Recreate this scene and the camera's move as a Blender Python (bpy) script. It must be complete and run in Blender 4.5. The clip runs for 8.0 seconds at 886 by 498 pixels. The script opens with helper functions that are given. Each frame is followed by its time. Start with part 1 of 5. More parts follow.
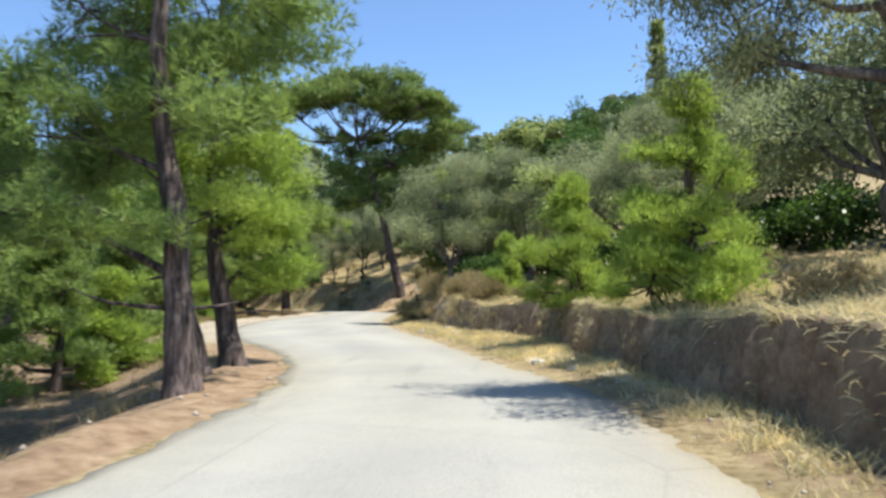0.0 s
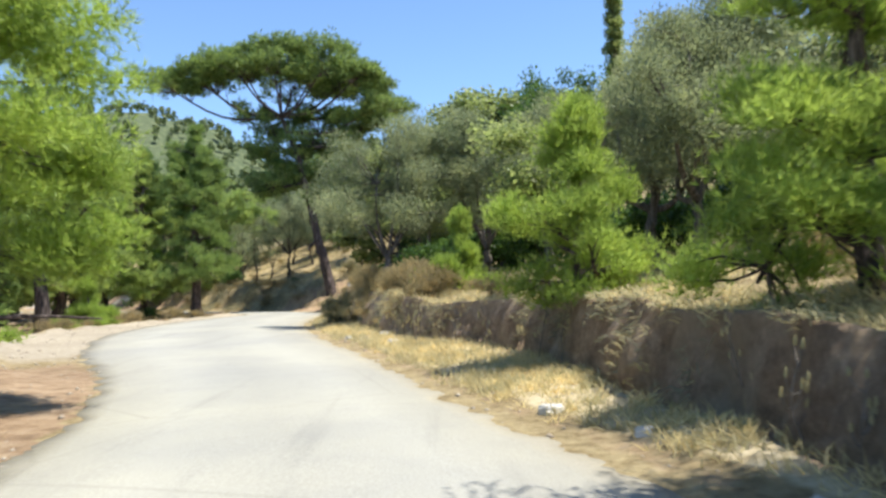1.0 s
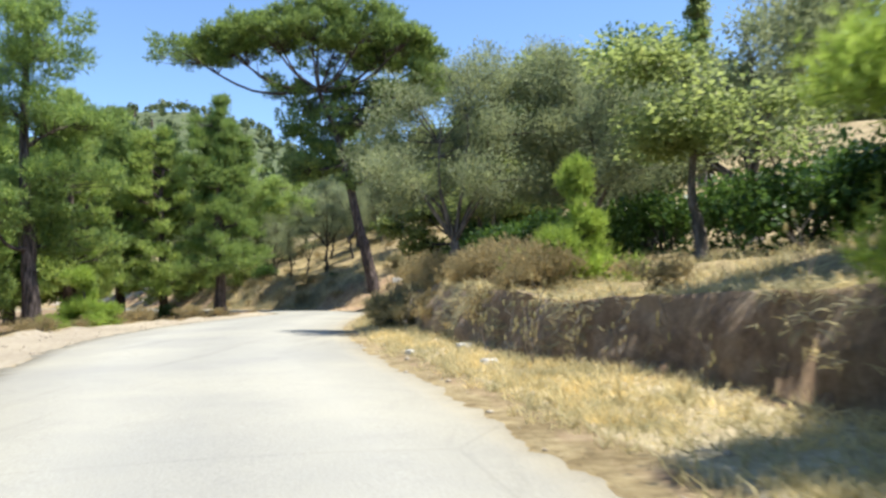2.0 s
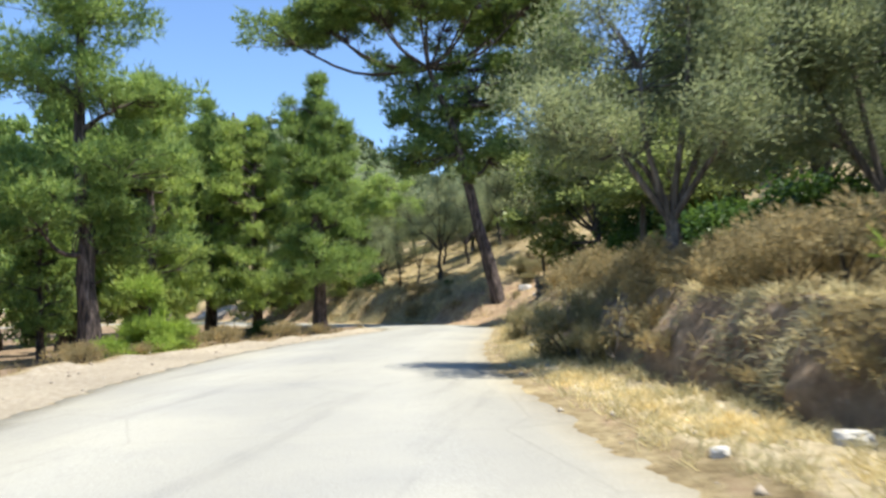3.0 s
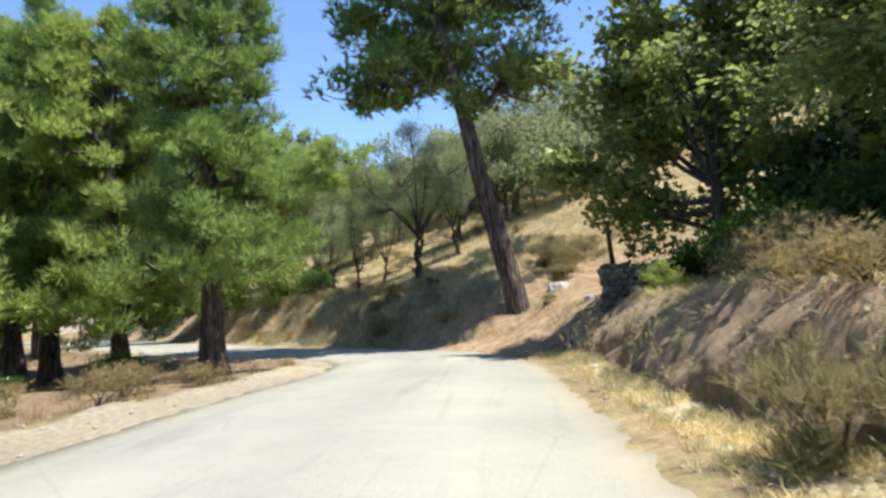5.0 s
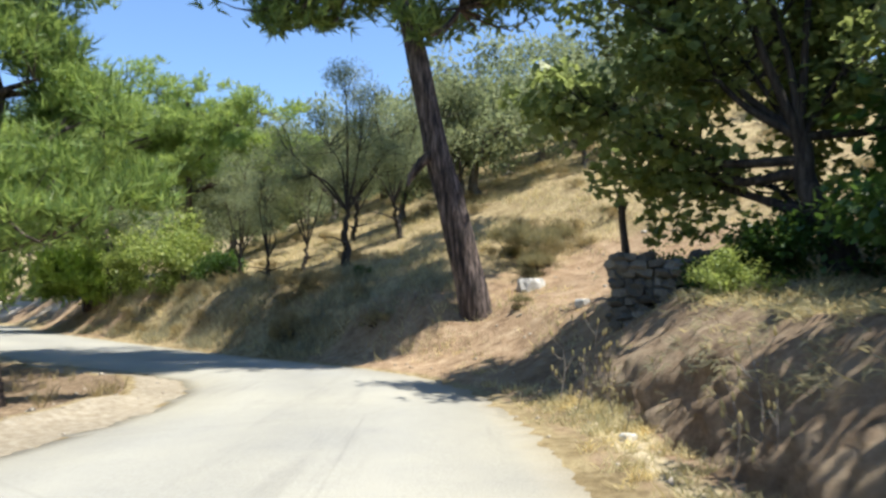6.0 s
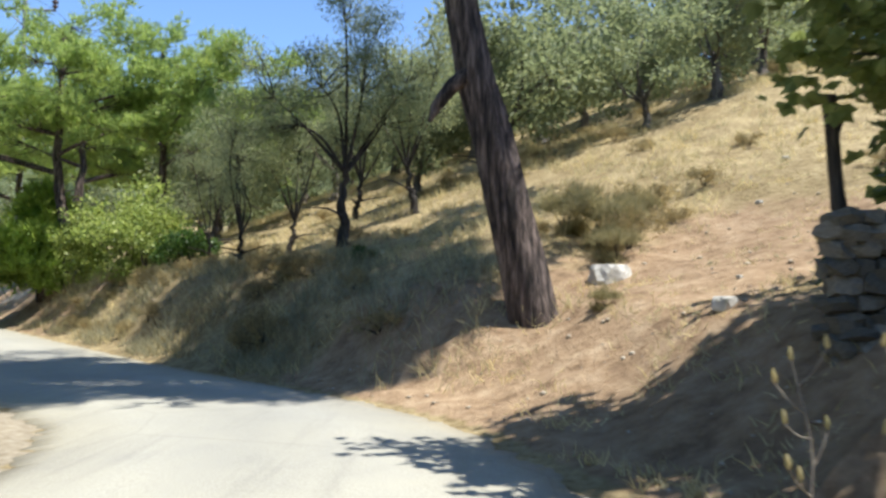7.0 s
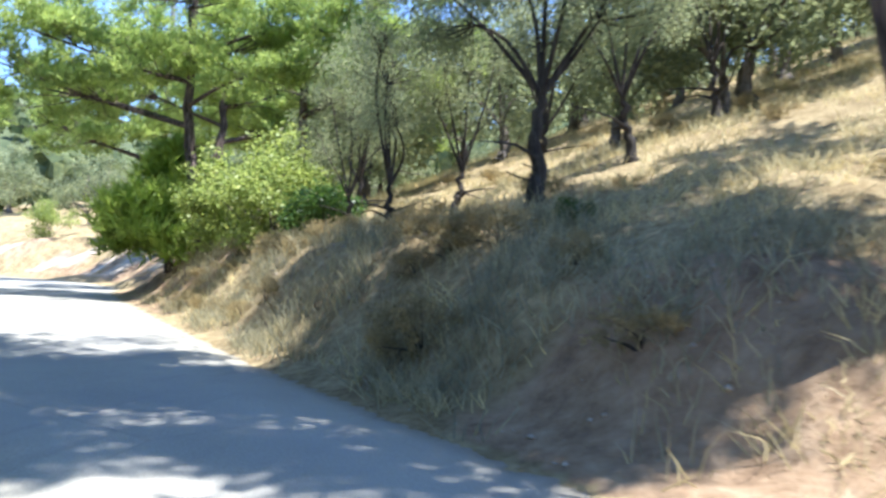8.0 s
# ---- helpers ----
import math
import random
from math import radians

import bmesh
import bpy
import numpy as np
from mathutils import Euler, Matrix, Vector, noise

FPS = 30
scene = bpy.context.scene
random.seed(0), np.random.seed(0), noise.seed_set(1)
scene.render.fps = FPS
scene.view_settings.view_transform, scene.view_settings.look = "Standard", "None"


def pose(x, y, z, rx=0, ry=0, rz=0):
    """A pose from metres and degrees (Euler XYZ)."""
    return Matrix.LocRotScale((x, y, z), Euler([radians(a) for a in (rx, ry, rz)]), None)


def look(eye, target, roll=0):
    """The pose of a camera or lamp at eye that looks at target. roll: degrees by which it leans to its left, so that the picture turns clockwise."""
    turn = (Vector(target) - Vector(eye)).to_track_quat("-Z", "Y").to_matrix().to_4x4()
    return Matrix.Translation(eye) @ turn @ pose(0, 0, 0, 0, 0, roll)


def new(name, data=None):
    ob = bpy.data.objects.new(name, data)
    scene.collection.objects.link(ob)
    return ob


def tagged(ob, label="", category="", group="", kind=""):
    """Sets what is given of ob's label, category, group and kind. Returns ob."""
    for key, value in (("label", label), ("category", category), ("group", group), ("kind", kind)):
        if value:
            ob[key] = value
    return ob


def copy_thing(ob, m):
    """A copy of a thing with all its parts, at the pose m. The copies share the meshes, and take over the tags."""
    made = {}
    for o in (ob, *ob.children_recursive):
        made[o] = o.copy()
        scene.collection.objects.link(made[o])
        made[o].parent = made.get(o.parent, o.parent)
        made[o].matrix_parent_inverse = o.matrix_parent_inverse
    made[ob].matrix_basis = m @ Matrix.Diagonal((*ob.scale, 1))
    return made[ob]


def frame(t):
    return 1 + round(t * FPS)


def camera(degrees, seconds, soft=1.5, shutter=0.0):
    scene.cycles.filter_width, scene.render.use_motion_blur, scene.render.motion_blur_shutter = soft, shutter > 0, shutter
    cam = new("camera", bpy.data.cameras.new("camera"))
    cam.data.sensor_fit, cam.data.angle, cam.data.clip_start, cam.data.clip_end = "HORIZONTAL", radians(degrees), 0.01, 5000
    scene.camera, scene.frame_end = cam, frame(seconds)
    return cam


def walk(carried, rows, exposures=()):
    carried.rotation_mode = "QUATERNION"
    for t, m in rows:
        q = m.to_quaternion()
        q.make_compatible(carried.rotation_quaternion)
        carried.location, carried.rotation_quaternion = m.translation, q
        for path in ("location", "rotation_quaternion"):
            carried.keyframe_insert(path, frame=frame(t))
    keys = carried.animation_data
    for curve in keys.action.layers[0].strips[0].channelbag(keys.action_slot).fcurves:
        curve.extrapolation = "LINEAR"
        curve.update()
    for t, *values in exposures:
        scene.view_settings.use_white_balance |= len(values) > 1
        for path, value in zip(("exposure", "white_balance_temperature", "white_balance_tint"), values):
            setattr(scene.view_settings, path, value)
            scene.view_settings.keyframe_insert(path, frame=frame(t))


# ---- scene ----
cam = camera(58.3, 8.0, soft=2.7, shutter=0.2)
PATH = [
    (0, (1.797, 2.657, 1.155), (1.67, 4.649, 1.266), -1.1),
    (0.3, (1.746, 4.456, 1.139), (1.71, 6.452, 1.25), -1.5),
    (0.5, (1.696, 5.663, 1.124), (1.695, 7.66, 1.234), -1.7),
    (1, (1.502, 8.638, 1.05), (1.531, 10.636, 1.154), -1.5),
    (1.2, (1.411, 9.804, 1.024), (1.44, 11.802, 1.119), -1.2),
    (2.3, (0.053, 16.648, 0.923), (-0.084, 18.64, 1.034), -1.4),
    (2.5, (-0.264, 17.931, 0.946), (-0.456, 19.919, 1.061), -1.6),
    (3, (-1.248, 21.218, 1.035), (-1.569, 23.187, 1.168), -1.9),
    (3.5, (-2.237, 24.529, 1.086), (-2.618, 26.487, 1.224), -2.0),
    (4, (-3.177, 27.976, 1.144), (-3.526, 29.939, 1.306), -2.0),
    (4.5, (-3.95, 31.442, 1.209), (-4.229, 33.416, 1.365), -2.2),
    (4.7, (-4.124, 32.794, 1.217), (-4.369, 34.774, 1.362), -3.2),
    (5.8, (-4.559, 40.037, 1.358), (-4.66, 42.031, 1.485), -0.5),
    (6, (-4.654, 41.245, 1.353), (-4.738, 43.239, 1.472), -0.5),
    (6.5, (-4.887, 44.098, 1.359), (-4.951, 46.094, 1.476), -0.1),
    (7, (-5.272, 46.723, 1.34), (-5.383, 48.718, 1.443), 0.3),
    (7.5, (-5.888, 49.267, 1.322), (-6.14, 51.25, 1.397), 0.8),
    (8, (-6.86, 51.876, 1.27), (-7.332, 53.819, 1.319), 2.0),
]
walk(cam, [(t, look(eye, target, roll)) for t, eye, target, roll in PATH], exposures=[(0.0, 0.86, 6500, 10), (0.6, 0.92, 6500, 10), (1.1, 1.0, 6500, 10), (6.7, 1.0, 6450, 10), (7.1, 1.03, 6350, 10), (7.5, 1.12, 6250, 10), (8.0, 1.78, 5850, 14)])

# ---------------------------------------------------------------- sky and sun
SUN_EL, SUN_AZ = radians(68), Vector((0.98, -0.2)).normalized()
world = bpy.data.worlds.new("summer_sky")
scene.world = world
world.use_nodes = True
wn = world.node_tree
sky = wn.nodes.new("ShaderNodeTexSky")
sky.sky_type = "NISHITA"
sky.sun_disc = False
sky.sun_elevation = SUN_EL
sky.sun_rotation = math.atan2(SUN_AZ.x, SUN_AZ.y)
sky.altitude, sky.air_density, sky.dust_density, sky.ozone_density = 600, 1.0, 0.0, 6.5
wn.links.new(sky.outputs["Color"], wn.nodes["Background"].inputs["Color"])
wn.nodes["Background"].inputs["Strength"].default_value = 0.124
sun_data = bpy.data.lights.new("sun", "SUN")
sun_data.energy, sun_data.angle, sun_data.color = 4.15, radians(0.55), (1.0, 0.97, 0.885)
sun = new("sun", sun_data)
sun.matrix_world = look((SUN_AZ.x * 50 * math.cos(SUN_EL), SUN_AZ.y * 50 * math.cos(SUN_EL), 50 * math.sin(SUN_EL)), (0, 0, 0))

# ---------------------------------------------------------------- materials
def material(name):
    m = bpy.data.materials.new(name)
    m.use_nodes = True
    nt = m.node_tree
    return m, nt, nt.nodes["Principled BSDF"]


def node(nt, kind, **given):
    n = nt.nodes.new(kind)
    for key, value in given.items():
        n.inputs[key.replace("_", " ")].default_value = value
    return n


def ramp(nt, fac, stops):
    r = nt.nodes.new("ShaderNodeValToRGB")
    while len(r.color_ramp.elements) < len(stops):
        r.color_ramp.elements.new(0.5)
    for el, (pos, col) in zip(r.color_ramp.elements, stops):
        el.position, el.color = pos, (*col, 1)
    nt.links.new(fac, r.inputs["Fac"])
    return r.outputs["Color"]


def noise_tex(nt, scale, detail=4.0, rough=0.55, stretch=None):
    co = nt.nodes.new("ShaderNodeTexCoord")
    n = node(nt, "ShaderNodeTexNoise", Scale=scale, Detail=detail, Roughness=rough)
    if stretch:
        mp = node(nt, "ShaderNodeMapping", Scale=stretch)
        nt.links.new(co.outputs["Object"], mp.inputs["Vector"])
        nt.links.new(mp.outputs["Vector"], n.inputs["Vector"])
    else:
        nt.links.new(co.outputs["Object"], n.inputs["Vector"])
    return n.outputs["Fac"]


def mixed(nt, a, b, fac, mode="MIX"):
    m = nt.nodes.new("ShaderNodeMix")
    m.data_type, m.blend_type = "RGBA", mode
    for value, sock in ((fac, m.inputs[0]), (a, m.inputs[6]), (b, m.inputs[7])):
        if isinstance(value, bpy.types.NodeSocket):
            nt.links.new(value, sock)
        elif isinstance(value, (int, float)):
            sock.default_value = value
        else:
            sock.default_value = (*value, 1)
    return m.outputs[2]


def bumped(nt, b, fac, strength, distance):
    bp = node(nt, "ShaderNodeBump", Strength=strength, Distance=distance)
    nt.links.new(fac, bp.inputs["Height"])
    nt.links.new(bp.outputs["Normal"], b.inputs["Normal"])


def leaf_material(name, dark, mid, light, through_col, gloss=0.5, share=0.35):
    """Foliage: every leaf its own tint, some light passing through."""
    m, nt, b = material(name)
    geo = nt.nodes.new("ShaderNodeNewGeometry")
    col = ramp(nt, geo.outputs["Random Per Island"], [(0.0, dark), (0.45, mid), (1.0, light)])
    big = ramp(nt, noise_tex(nt, 0.9, 2.0), [(0.35, (0.72, 0.74, 0.7)), (0.65, (1.15, 1.12, 1.0))])
    col = mixed(nt, col, big, 1.0, "MULTIPLY")
    spray = ramp(nt, noise_tex(nt, 2.6, 3.0, 0.6), [(0.36, (0.62, 0.68, 0.66)), (0.5, (0.95, 0.96, 0.95)), (0.64, (1.28, 1.2, 0.98))])
    col = mixed(nt, col, spray, 1.0, "MULTIPLY")
    nt.links.new(col, b.inputs["Base Color"])
    b.inputs["Roughness"].default_value = gloss
    b.inputs["Specular IOR Level"].default_value = 0.3
    tr = nt.nodes.new("ShaderNodeBsdfTranslucent")
    nt.links.new(mixed(nt, col, through_col, 0.5), tr.inputs["Color"])
    mix = node(nt, "ShaderNodeMixShader", Fac=share)
    nt.links.new(b.outputs[0], mix.inputs[1])
    nt.links.new(tr.outputs[0], mix.inputs[2])
    nt.links.new(mix.outputs[0], nt.nodes["Material Output"].inputs["Surface"])
    return m


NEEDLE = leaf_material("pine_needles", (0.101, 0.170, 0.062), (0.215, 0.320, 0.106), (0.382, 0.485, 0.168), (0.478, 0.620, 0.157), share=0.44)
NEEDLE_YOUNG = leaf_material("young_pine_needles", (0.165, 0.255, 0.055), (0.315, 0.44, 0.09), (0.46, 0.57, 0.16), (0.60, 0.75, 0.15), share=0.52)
# Brighter copy of the pine needles, with sunlight put into the leaf colour.
NEEDLE_SUN_TINT = leaf_material("sun_tinted_pine_needles", (0.180, 0.270, 0.091), (0.351, 0.460, 0.152), (0.510, 0.595, 0.229), (0.640, 0.770, 0.203), share=0.48)
NEEDLE_OLD = leaf_material("old_pine_needles", (0.077, 0.125, 0.050), (0.201, 0.295, 0.106), (0.382, 0.470, 0.168), (0.420, 0.540, 0.135), share=0.45)
OLIVE_LEAF = leaf_material("olive_leaves", (0.19, 0.22, 0.13), (0.285, 0.32, 0.195), (0.36, 0.395, 0.26), (0.38, 0.44, 0.2), 0.65, 0.45)
BROAD_LEAF = leaf_material("broad_leaves", (0.12, 0.165, 0.055), (0.225, 0.285, 0.105), (0.41, 0.46, 0.205), (0.50, 0.58, 0.18), 0.42, 0.54)
DARK_LEAF = leaf_material("dark_leaves", (0.03, 0.075, 0.018), (0.06, 0.125, 0.03), (0.11, 0.19, 0.055), (0.18, 0.30, 0.05), 0.35, 0.35)
ALMOND_LEAF = leaf_material("almond_leaves", (0.16, 0.185, 0.115), (0.275, 0.31, 0.19), (0.39, 0.42, 0.27), (0.43, 0.49, 0.24), 0.65, 0.5)
LIME_LEAF = leaf_material("pale_green_leaves", (0.14, 0.20, 0.05), (0.26, 0.345, 0.10), (0.44, 0.50, 0.20), (0.56, 0.64, 0.16), 0.45, 0.5)
SCRUB = leaf_material("dry_scrub", (0.23, 0.18, 0.10), (0.41, 0.325, 0.185), (0.57, 0.465, 0.275), (0.54, 0.44, 0.23), 0.8, 0.45)
STRAW = leaf_material("straw", (0.48, 0.39, 0.21), (0.68, 0.58, 0.35), (0.80, 0.72, 0.49), (0.76, 0.65, 0.37), 0.7, 0.5)
FAR_LEAF = leaf_material("far_woodland", (0.07, 0.10, 0.045), (0.13, 0.165, 0.075), (0.20, 0.23, 0.11), (0.23, 0.28, 0.11), 0.7, 0.35)


def bark_material(name, dark, light, warm):
    m, nt, b = material(name)
    f = noise_tex(nt, 5.0, 7.0, 0.66, (2.6, 2.6, 0.34))
    col = ramp(nt, f, [(0.38, dark), (0.51, light), (0.64, warm)])
    grey = ramp(nt, noise_tex(nt, 1.3, 3.0), [(0.35, (0.75, 0.75, 0.78)), (0.7, (1.15, 1.1, 1.05))])
    nt.links.new(mixed(nt, col, grey, 1.0, "MULTIPLY"), b.inputs["Base Color"])
    b.inputs["Roughness"].default_value = 0.9
    bumped(nt, b, f, 1.0, 0.06)
    return m


PINE_BARK = bark_material("pine_bark", (0.016, 0.012, 0.010), (0.095, 0.07, 0.06), (0.25, 0.195, 0.17))
OLIVE_BARK = bark_material("olive_bark", (0.05, 0.042, 0.035), (0.14, 0.12, 0.10), (0.24, 0.215, 0.19))
DARK_BARK = bark_material("dark_bark", (0.02, 0.016, 0.013), (0.055, 0.045, 0.036), (0.10, 0.085, 0.07))
DEAD_WOOD = bark_material("dead_wood", (0.16, 0.13, 0.10), (0.30, 0.26, 0.21), (0.42, 0.38, 0.32))


def ground_material():
    """Dry grass, bare earth, pale gravel and pine litter, laid out by the sheet's own cover values."""
    m, nt, b = material("dry_ground")

    def cover(name):
        a = nt.nodes.new("ShaderNodeAttribute")
        a.attribute_name = name
        return a.outputs["Fac"]

    fine, mid, broad = noise_tex(nt, 9.0, 6.0, 0.65), noise_tex(nt, 1.7, 4.0), noise_tex(nt, 0.22, 3.0)
    grass = ramp(nt, fine, [(0.3, (0.22, 0.172, 0.10)), (0.5, (0.39, 0.325, 0.19)), (0.72, (0.52, 0.45, 0.285))])
    grass = mixed(nt, grass, ramp(nt, mid, [(0.35, (0.62, 0.55, 0.48)), (0.62, (1.1, 1.05, 1.0))]), 0.8, "MULTIPLY")
    earth = ramp(nt, noise_tex(nt, 3.2, 8.0, 0.68, (1, 1, 0.6)), [(0.3, (0.19, 0.125, 0.078)), (0.5, (0.37, 0.26, 0.165)), (0.72, (0.52, 0.40, 0.275))])
    gravel = ramp(nt, fine, [(0.3, (0.30, 0.25, 0.18)), (0.55, (0.45, 0.39, 0.30)), (0.75, (0.56, 0.51, 0.42))])
    litter = ramp(nt, fine, [(0.3, (0.15, 0.105, 0.07)), (0.55, (0.30, 0.22, 0.145)), (0.75, (0.45, 0.35, 0.24))])
    wood = ramp(nt, noise_tex(nt, 0.11, 5.0, 0.7), [(0.3, (0.06, 0.085, 0.045)), (0.6, (0.12, 0.145, 0.075)), (0.8, (0.22, 0.21, 0.13))])
    rock = ramp(nt, noise_tex(nt, 1.1, 8.0, 0.7), [(0.3, (0.25, 0.2, 0.14)), (0.55, (0.5, 0.44, 0.36)), (0.75, (0.66, 0.6, 0.52))])

    def edge(c):
        e = nt.nodes.new("ShaderNodeMath")
        e.operation = "ADD"
        nt.links.new(c, e.inputs[0])
        w = node(nt, "ShaderNodeMapRange")
        w.inputs["To Min"].default_value, w.inputs["To Max"].default_value = -0.35, 0.35
        nt.links.new(mid, w.inputs["Value"])
        nt.links.new(w.outputs[0], e.inputs[1])
        s = nt.nodes.new("ShaderNodeMapRange")
        s.interpolation_type = "SMOOTHSTEP"
        s.inputs["From Min"].default_value, s.inputs["From Max"].default_value = 0.35, 0.65
        nt.links.new(e.outputs[0], s.inputs["Value"])
        return s.outputs[0]

    mat = ramp(nt, fine, [(0.3, (0.42, 0.335, 0.195)), (0.5, (0.60, 0.505, 0.325)), (0.72, (0.72, 0.64, 0.46))])
    col = mixed(nt, grass, mat, edge(cover("straw")))
    col = mixed(nt, col, litter, edge(cover("litter")))
    col = mixed(nt, col, gravel, edge(cover("gravel")))
    col = mixed(nt, col, earth, edge(cover("earth")))
    col = mixed(nt, col, rock, edge(cover("rock")))
    col = mixed(nt, col, wood, cover("wood"))
    col = mixed(nt, col, ramp(nt, broad, [(0.3, (0.82, 0.8, 0.78)), (0.7, (1.1, 1.08, 1.05))]), 1.0, "MULTIPLY")
    nt.links.new(col, b.inputs["Base Color"])
    b.inputs["Roughness"].default_value = 0.95
    b.inputs["Specular IOR Level"].default_value = 0.15
    bumped(nt, b, noise_tex(nt, 6.0, 9.0, 0.7), 0.9, 0.10)
    return m


def road_material():
    """Old sun-bleached asphalt with dusty wheel tracks and patches."""
    m, nt, b = material("bleached_asphalt")
    fine, mid, broad = noise_tex(nt, 60.0, 4.0, 0.7), noise_tex(nt, 2.2, 6.0, 0.65), noise_tex(nt, 0.3, 4.0)
    col = ramp(nt, fine, [(0.3, (0.29, 0.28, 0.243)), (0.55, (0.37, 0.36, 0.315)), (0.75, (0.44, 0.43, 0.378))])
    col = mixed(nt, col, ramp(nt, mid, [(0.25, (0.93, 0.93, 0.94)), (0.45, (1.0, 1.0, 1.0)), (0.7, (1.03, 1.025, 1.01))]), 1.0, "MULTIPLY")
    col = mixed(nt, col, ramp(nt, broad, [(0.35, (0.88, 0.88, 0.9)), (0.65, (1.06, 1.04, 1.0))]), 1.0, "MULTIPLY")
    crack = nt.nodes.new("ShaderNodeTexVoronoi")
    crack.feature = "DISTANCE_TO_EDGE"
    crack.inputs["Scale"].default_value = 0.35
    wob = noise_tex(nt, 1.2, 5.0)
    co = nt.nodes.new("ShaderNodeTexCoord")
    add = nt.nodes.new("ShaderNodeMix")
    add.data_type = "VECTOR"
    add.inputs[0].default_value = 0.12
    nt.links.new(co.outputs["Object"], add.inputs[4])
    nn = node(nt, "ShaderNodeTexNoise", Scale=1.1, Detail=5.0)
    nt.links.new(nn.outputs["Color"], add.inputs[5])
    nt.links.new(add.outputs[1], crack.inputs["Vector"])
    line = ramp(nt, crack.outputs["Distance"], [(0.0, (0.62, 0.62, 0.62)), (0.006, (1, 1, 1))])
    col = mixed(nt, col, mixed(nt, (1, 1, 1), line, wob), 0.6, "MULTIPLY")
    at = nt.nodes.new("ShaderNodeAttribute")
    at.attribute_name = "across"
    worn = ramp(nt, at.outputs["Fac"], [(0.0, (0.92, 0.86, 0.76)), (0.07, (0.95, 0.93, 0.89)), (0.26, (1.04, 1.04, 1.04)), (0.5, (0.93, 0.93, 0.935)), (0.74, (1.04, 1.04, 1.04)), (0.92, (0.96, 0.94, 0.9)), (1.0, (0.92, 0.86, 0.76))])
    col = mixed(nt, col, worn, 1.0, "MULTIPLY")
    streak = ramp(nt, noise_tex(nt, 1.0, 5.0, 0.6, (2.4, 0.22, 1.0)), [(0.56, (1, 1, 1)), (0.7, (0.86, 0.86, 0.87))])
    col = mixed(nt, col, streak, 1.0, "MULTIPLY")
    nt.links.new(col, b.inputs["Base Color"])
    b.inputs["Roughness"].default_value = 0.85
    b.inputs["Specular IOR Level"].default_value = 0.2
    bumped(nt, b, fine, 0.35, 0.01)
    return m


def plain(name, a, c, scale, rough=0.85, bump=0.03):
    m, nt, b = material(name)
    f = noise_tex(nt, scale, 6.0, 0.65)
    nt.links.new(ramp(nt, f, [(0.3, a), (0.7, c)]), b.inputs["Base Color"])
    b.inputs["Roughness"].default_value = rough
    bumped(nt, b, f, 0.7, bump)
    return m


GROUND, ROAD = ground_material(), road_material()
ROCK_WHITE = plain("white_limestone", (0.36, 0.34, 0.30), (0.66, 0.64, 0.59), 6.0)
ROCK_GREY = plain("grey_limestone", (0.17, 0.16, 0.145), (0.40, 0.38, 0.35), 5.0)
PEBBLE = plain("pebbles", (0.27, 0.21, 0.15), (0.52, 0.46, 0.37), 3.0, bump=0.01)
STEEL = plain("galvanised_steel", (0.16, 0.16, 0.165), (0.26, 0.26, 0.27), 8.0, 0.55, 0.002)
PORCELAIN = plain("brown_porcelain", (0.05, 0.025, 0.018), (0.09, 0.045, 0.03), 8.0, 0.25, 0.001)
WIRE = plain("aluminium_wire", (0.10, 0.10, 0.105), (0.16, 0.16, 0.165), 8.0, 0.5, 0.001)


# ---------------------------------------------------------------- mesh helpers
def mesh_of(name, verts, faces, mat, smooth=False):
    """A mesh from one vertex array and face arrays of three or four corners."""
    me = bpy.data.meshes.new(name)
    verts = np.asarray(verts, dtype=np.float32)
    faces = [np.asarray(f, dtype=np.int32) for f in faces if len(f)]
    loops = np.concatenate([f.ravel() for f in faces])
    sizes = np.concatenate([np.full(len(f), f.shape[1]) for f in faces])
    me.vertices.add(len(verts))
    me.vertices.foreach_set("co", verts.ravel())
    me.loops.add(len(loops))
    me.loops.foreach_set("vertex_index", loops)
    me.polygons.add(len(sizes))
    me.polygons.foreach_set("loop_start", np.concatenate([[0], np.cumsum(sizes)[:-1]]).astype(np.int32))
    if smooth:
        me.polygons.foreach_set("use_smooth", np.ones(len(sizes), dtype=bool))
    me.update(calc_edges=True)
    me.materials.append(mat)
    return me


def part(name, me, parent, label=""):
    ob = new(name, me)
    ob.parent = parent
    return tagged(ob, label)


def unit(v):
    return v / np.maximum(np.linalg.norm(v, axis=-1, keepdims=True), 1e-9)


def curve_through(points, n):
    """n points on a smooth curve through a few given ones (Catmull-Rom)."""
    p = np.asarray(points, float)
    if len(p) == 2:
        return p[0] + (p[1] - p[0]) * np.linspace(0, 1, n)[:, None]
    q = np.vstack([2 * p[0] - p[1], p, 2 * p[-1] - p[-2]])
    u = np.linspace(0, len(p) - 1 - 1e-6, n)
    i, f = u.astype(int), (u % 1)[:, None]
    a, b, c, d = q[i], q[i + 1], q[i + 2], q[i + 3]
    return 0.5 * (2 * b + (c - a) * f + (2 * a - 5 * b + 4 * c - d) * f ** 2 + (3 * b - a - 3 * c + d) * f ** 3)


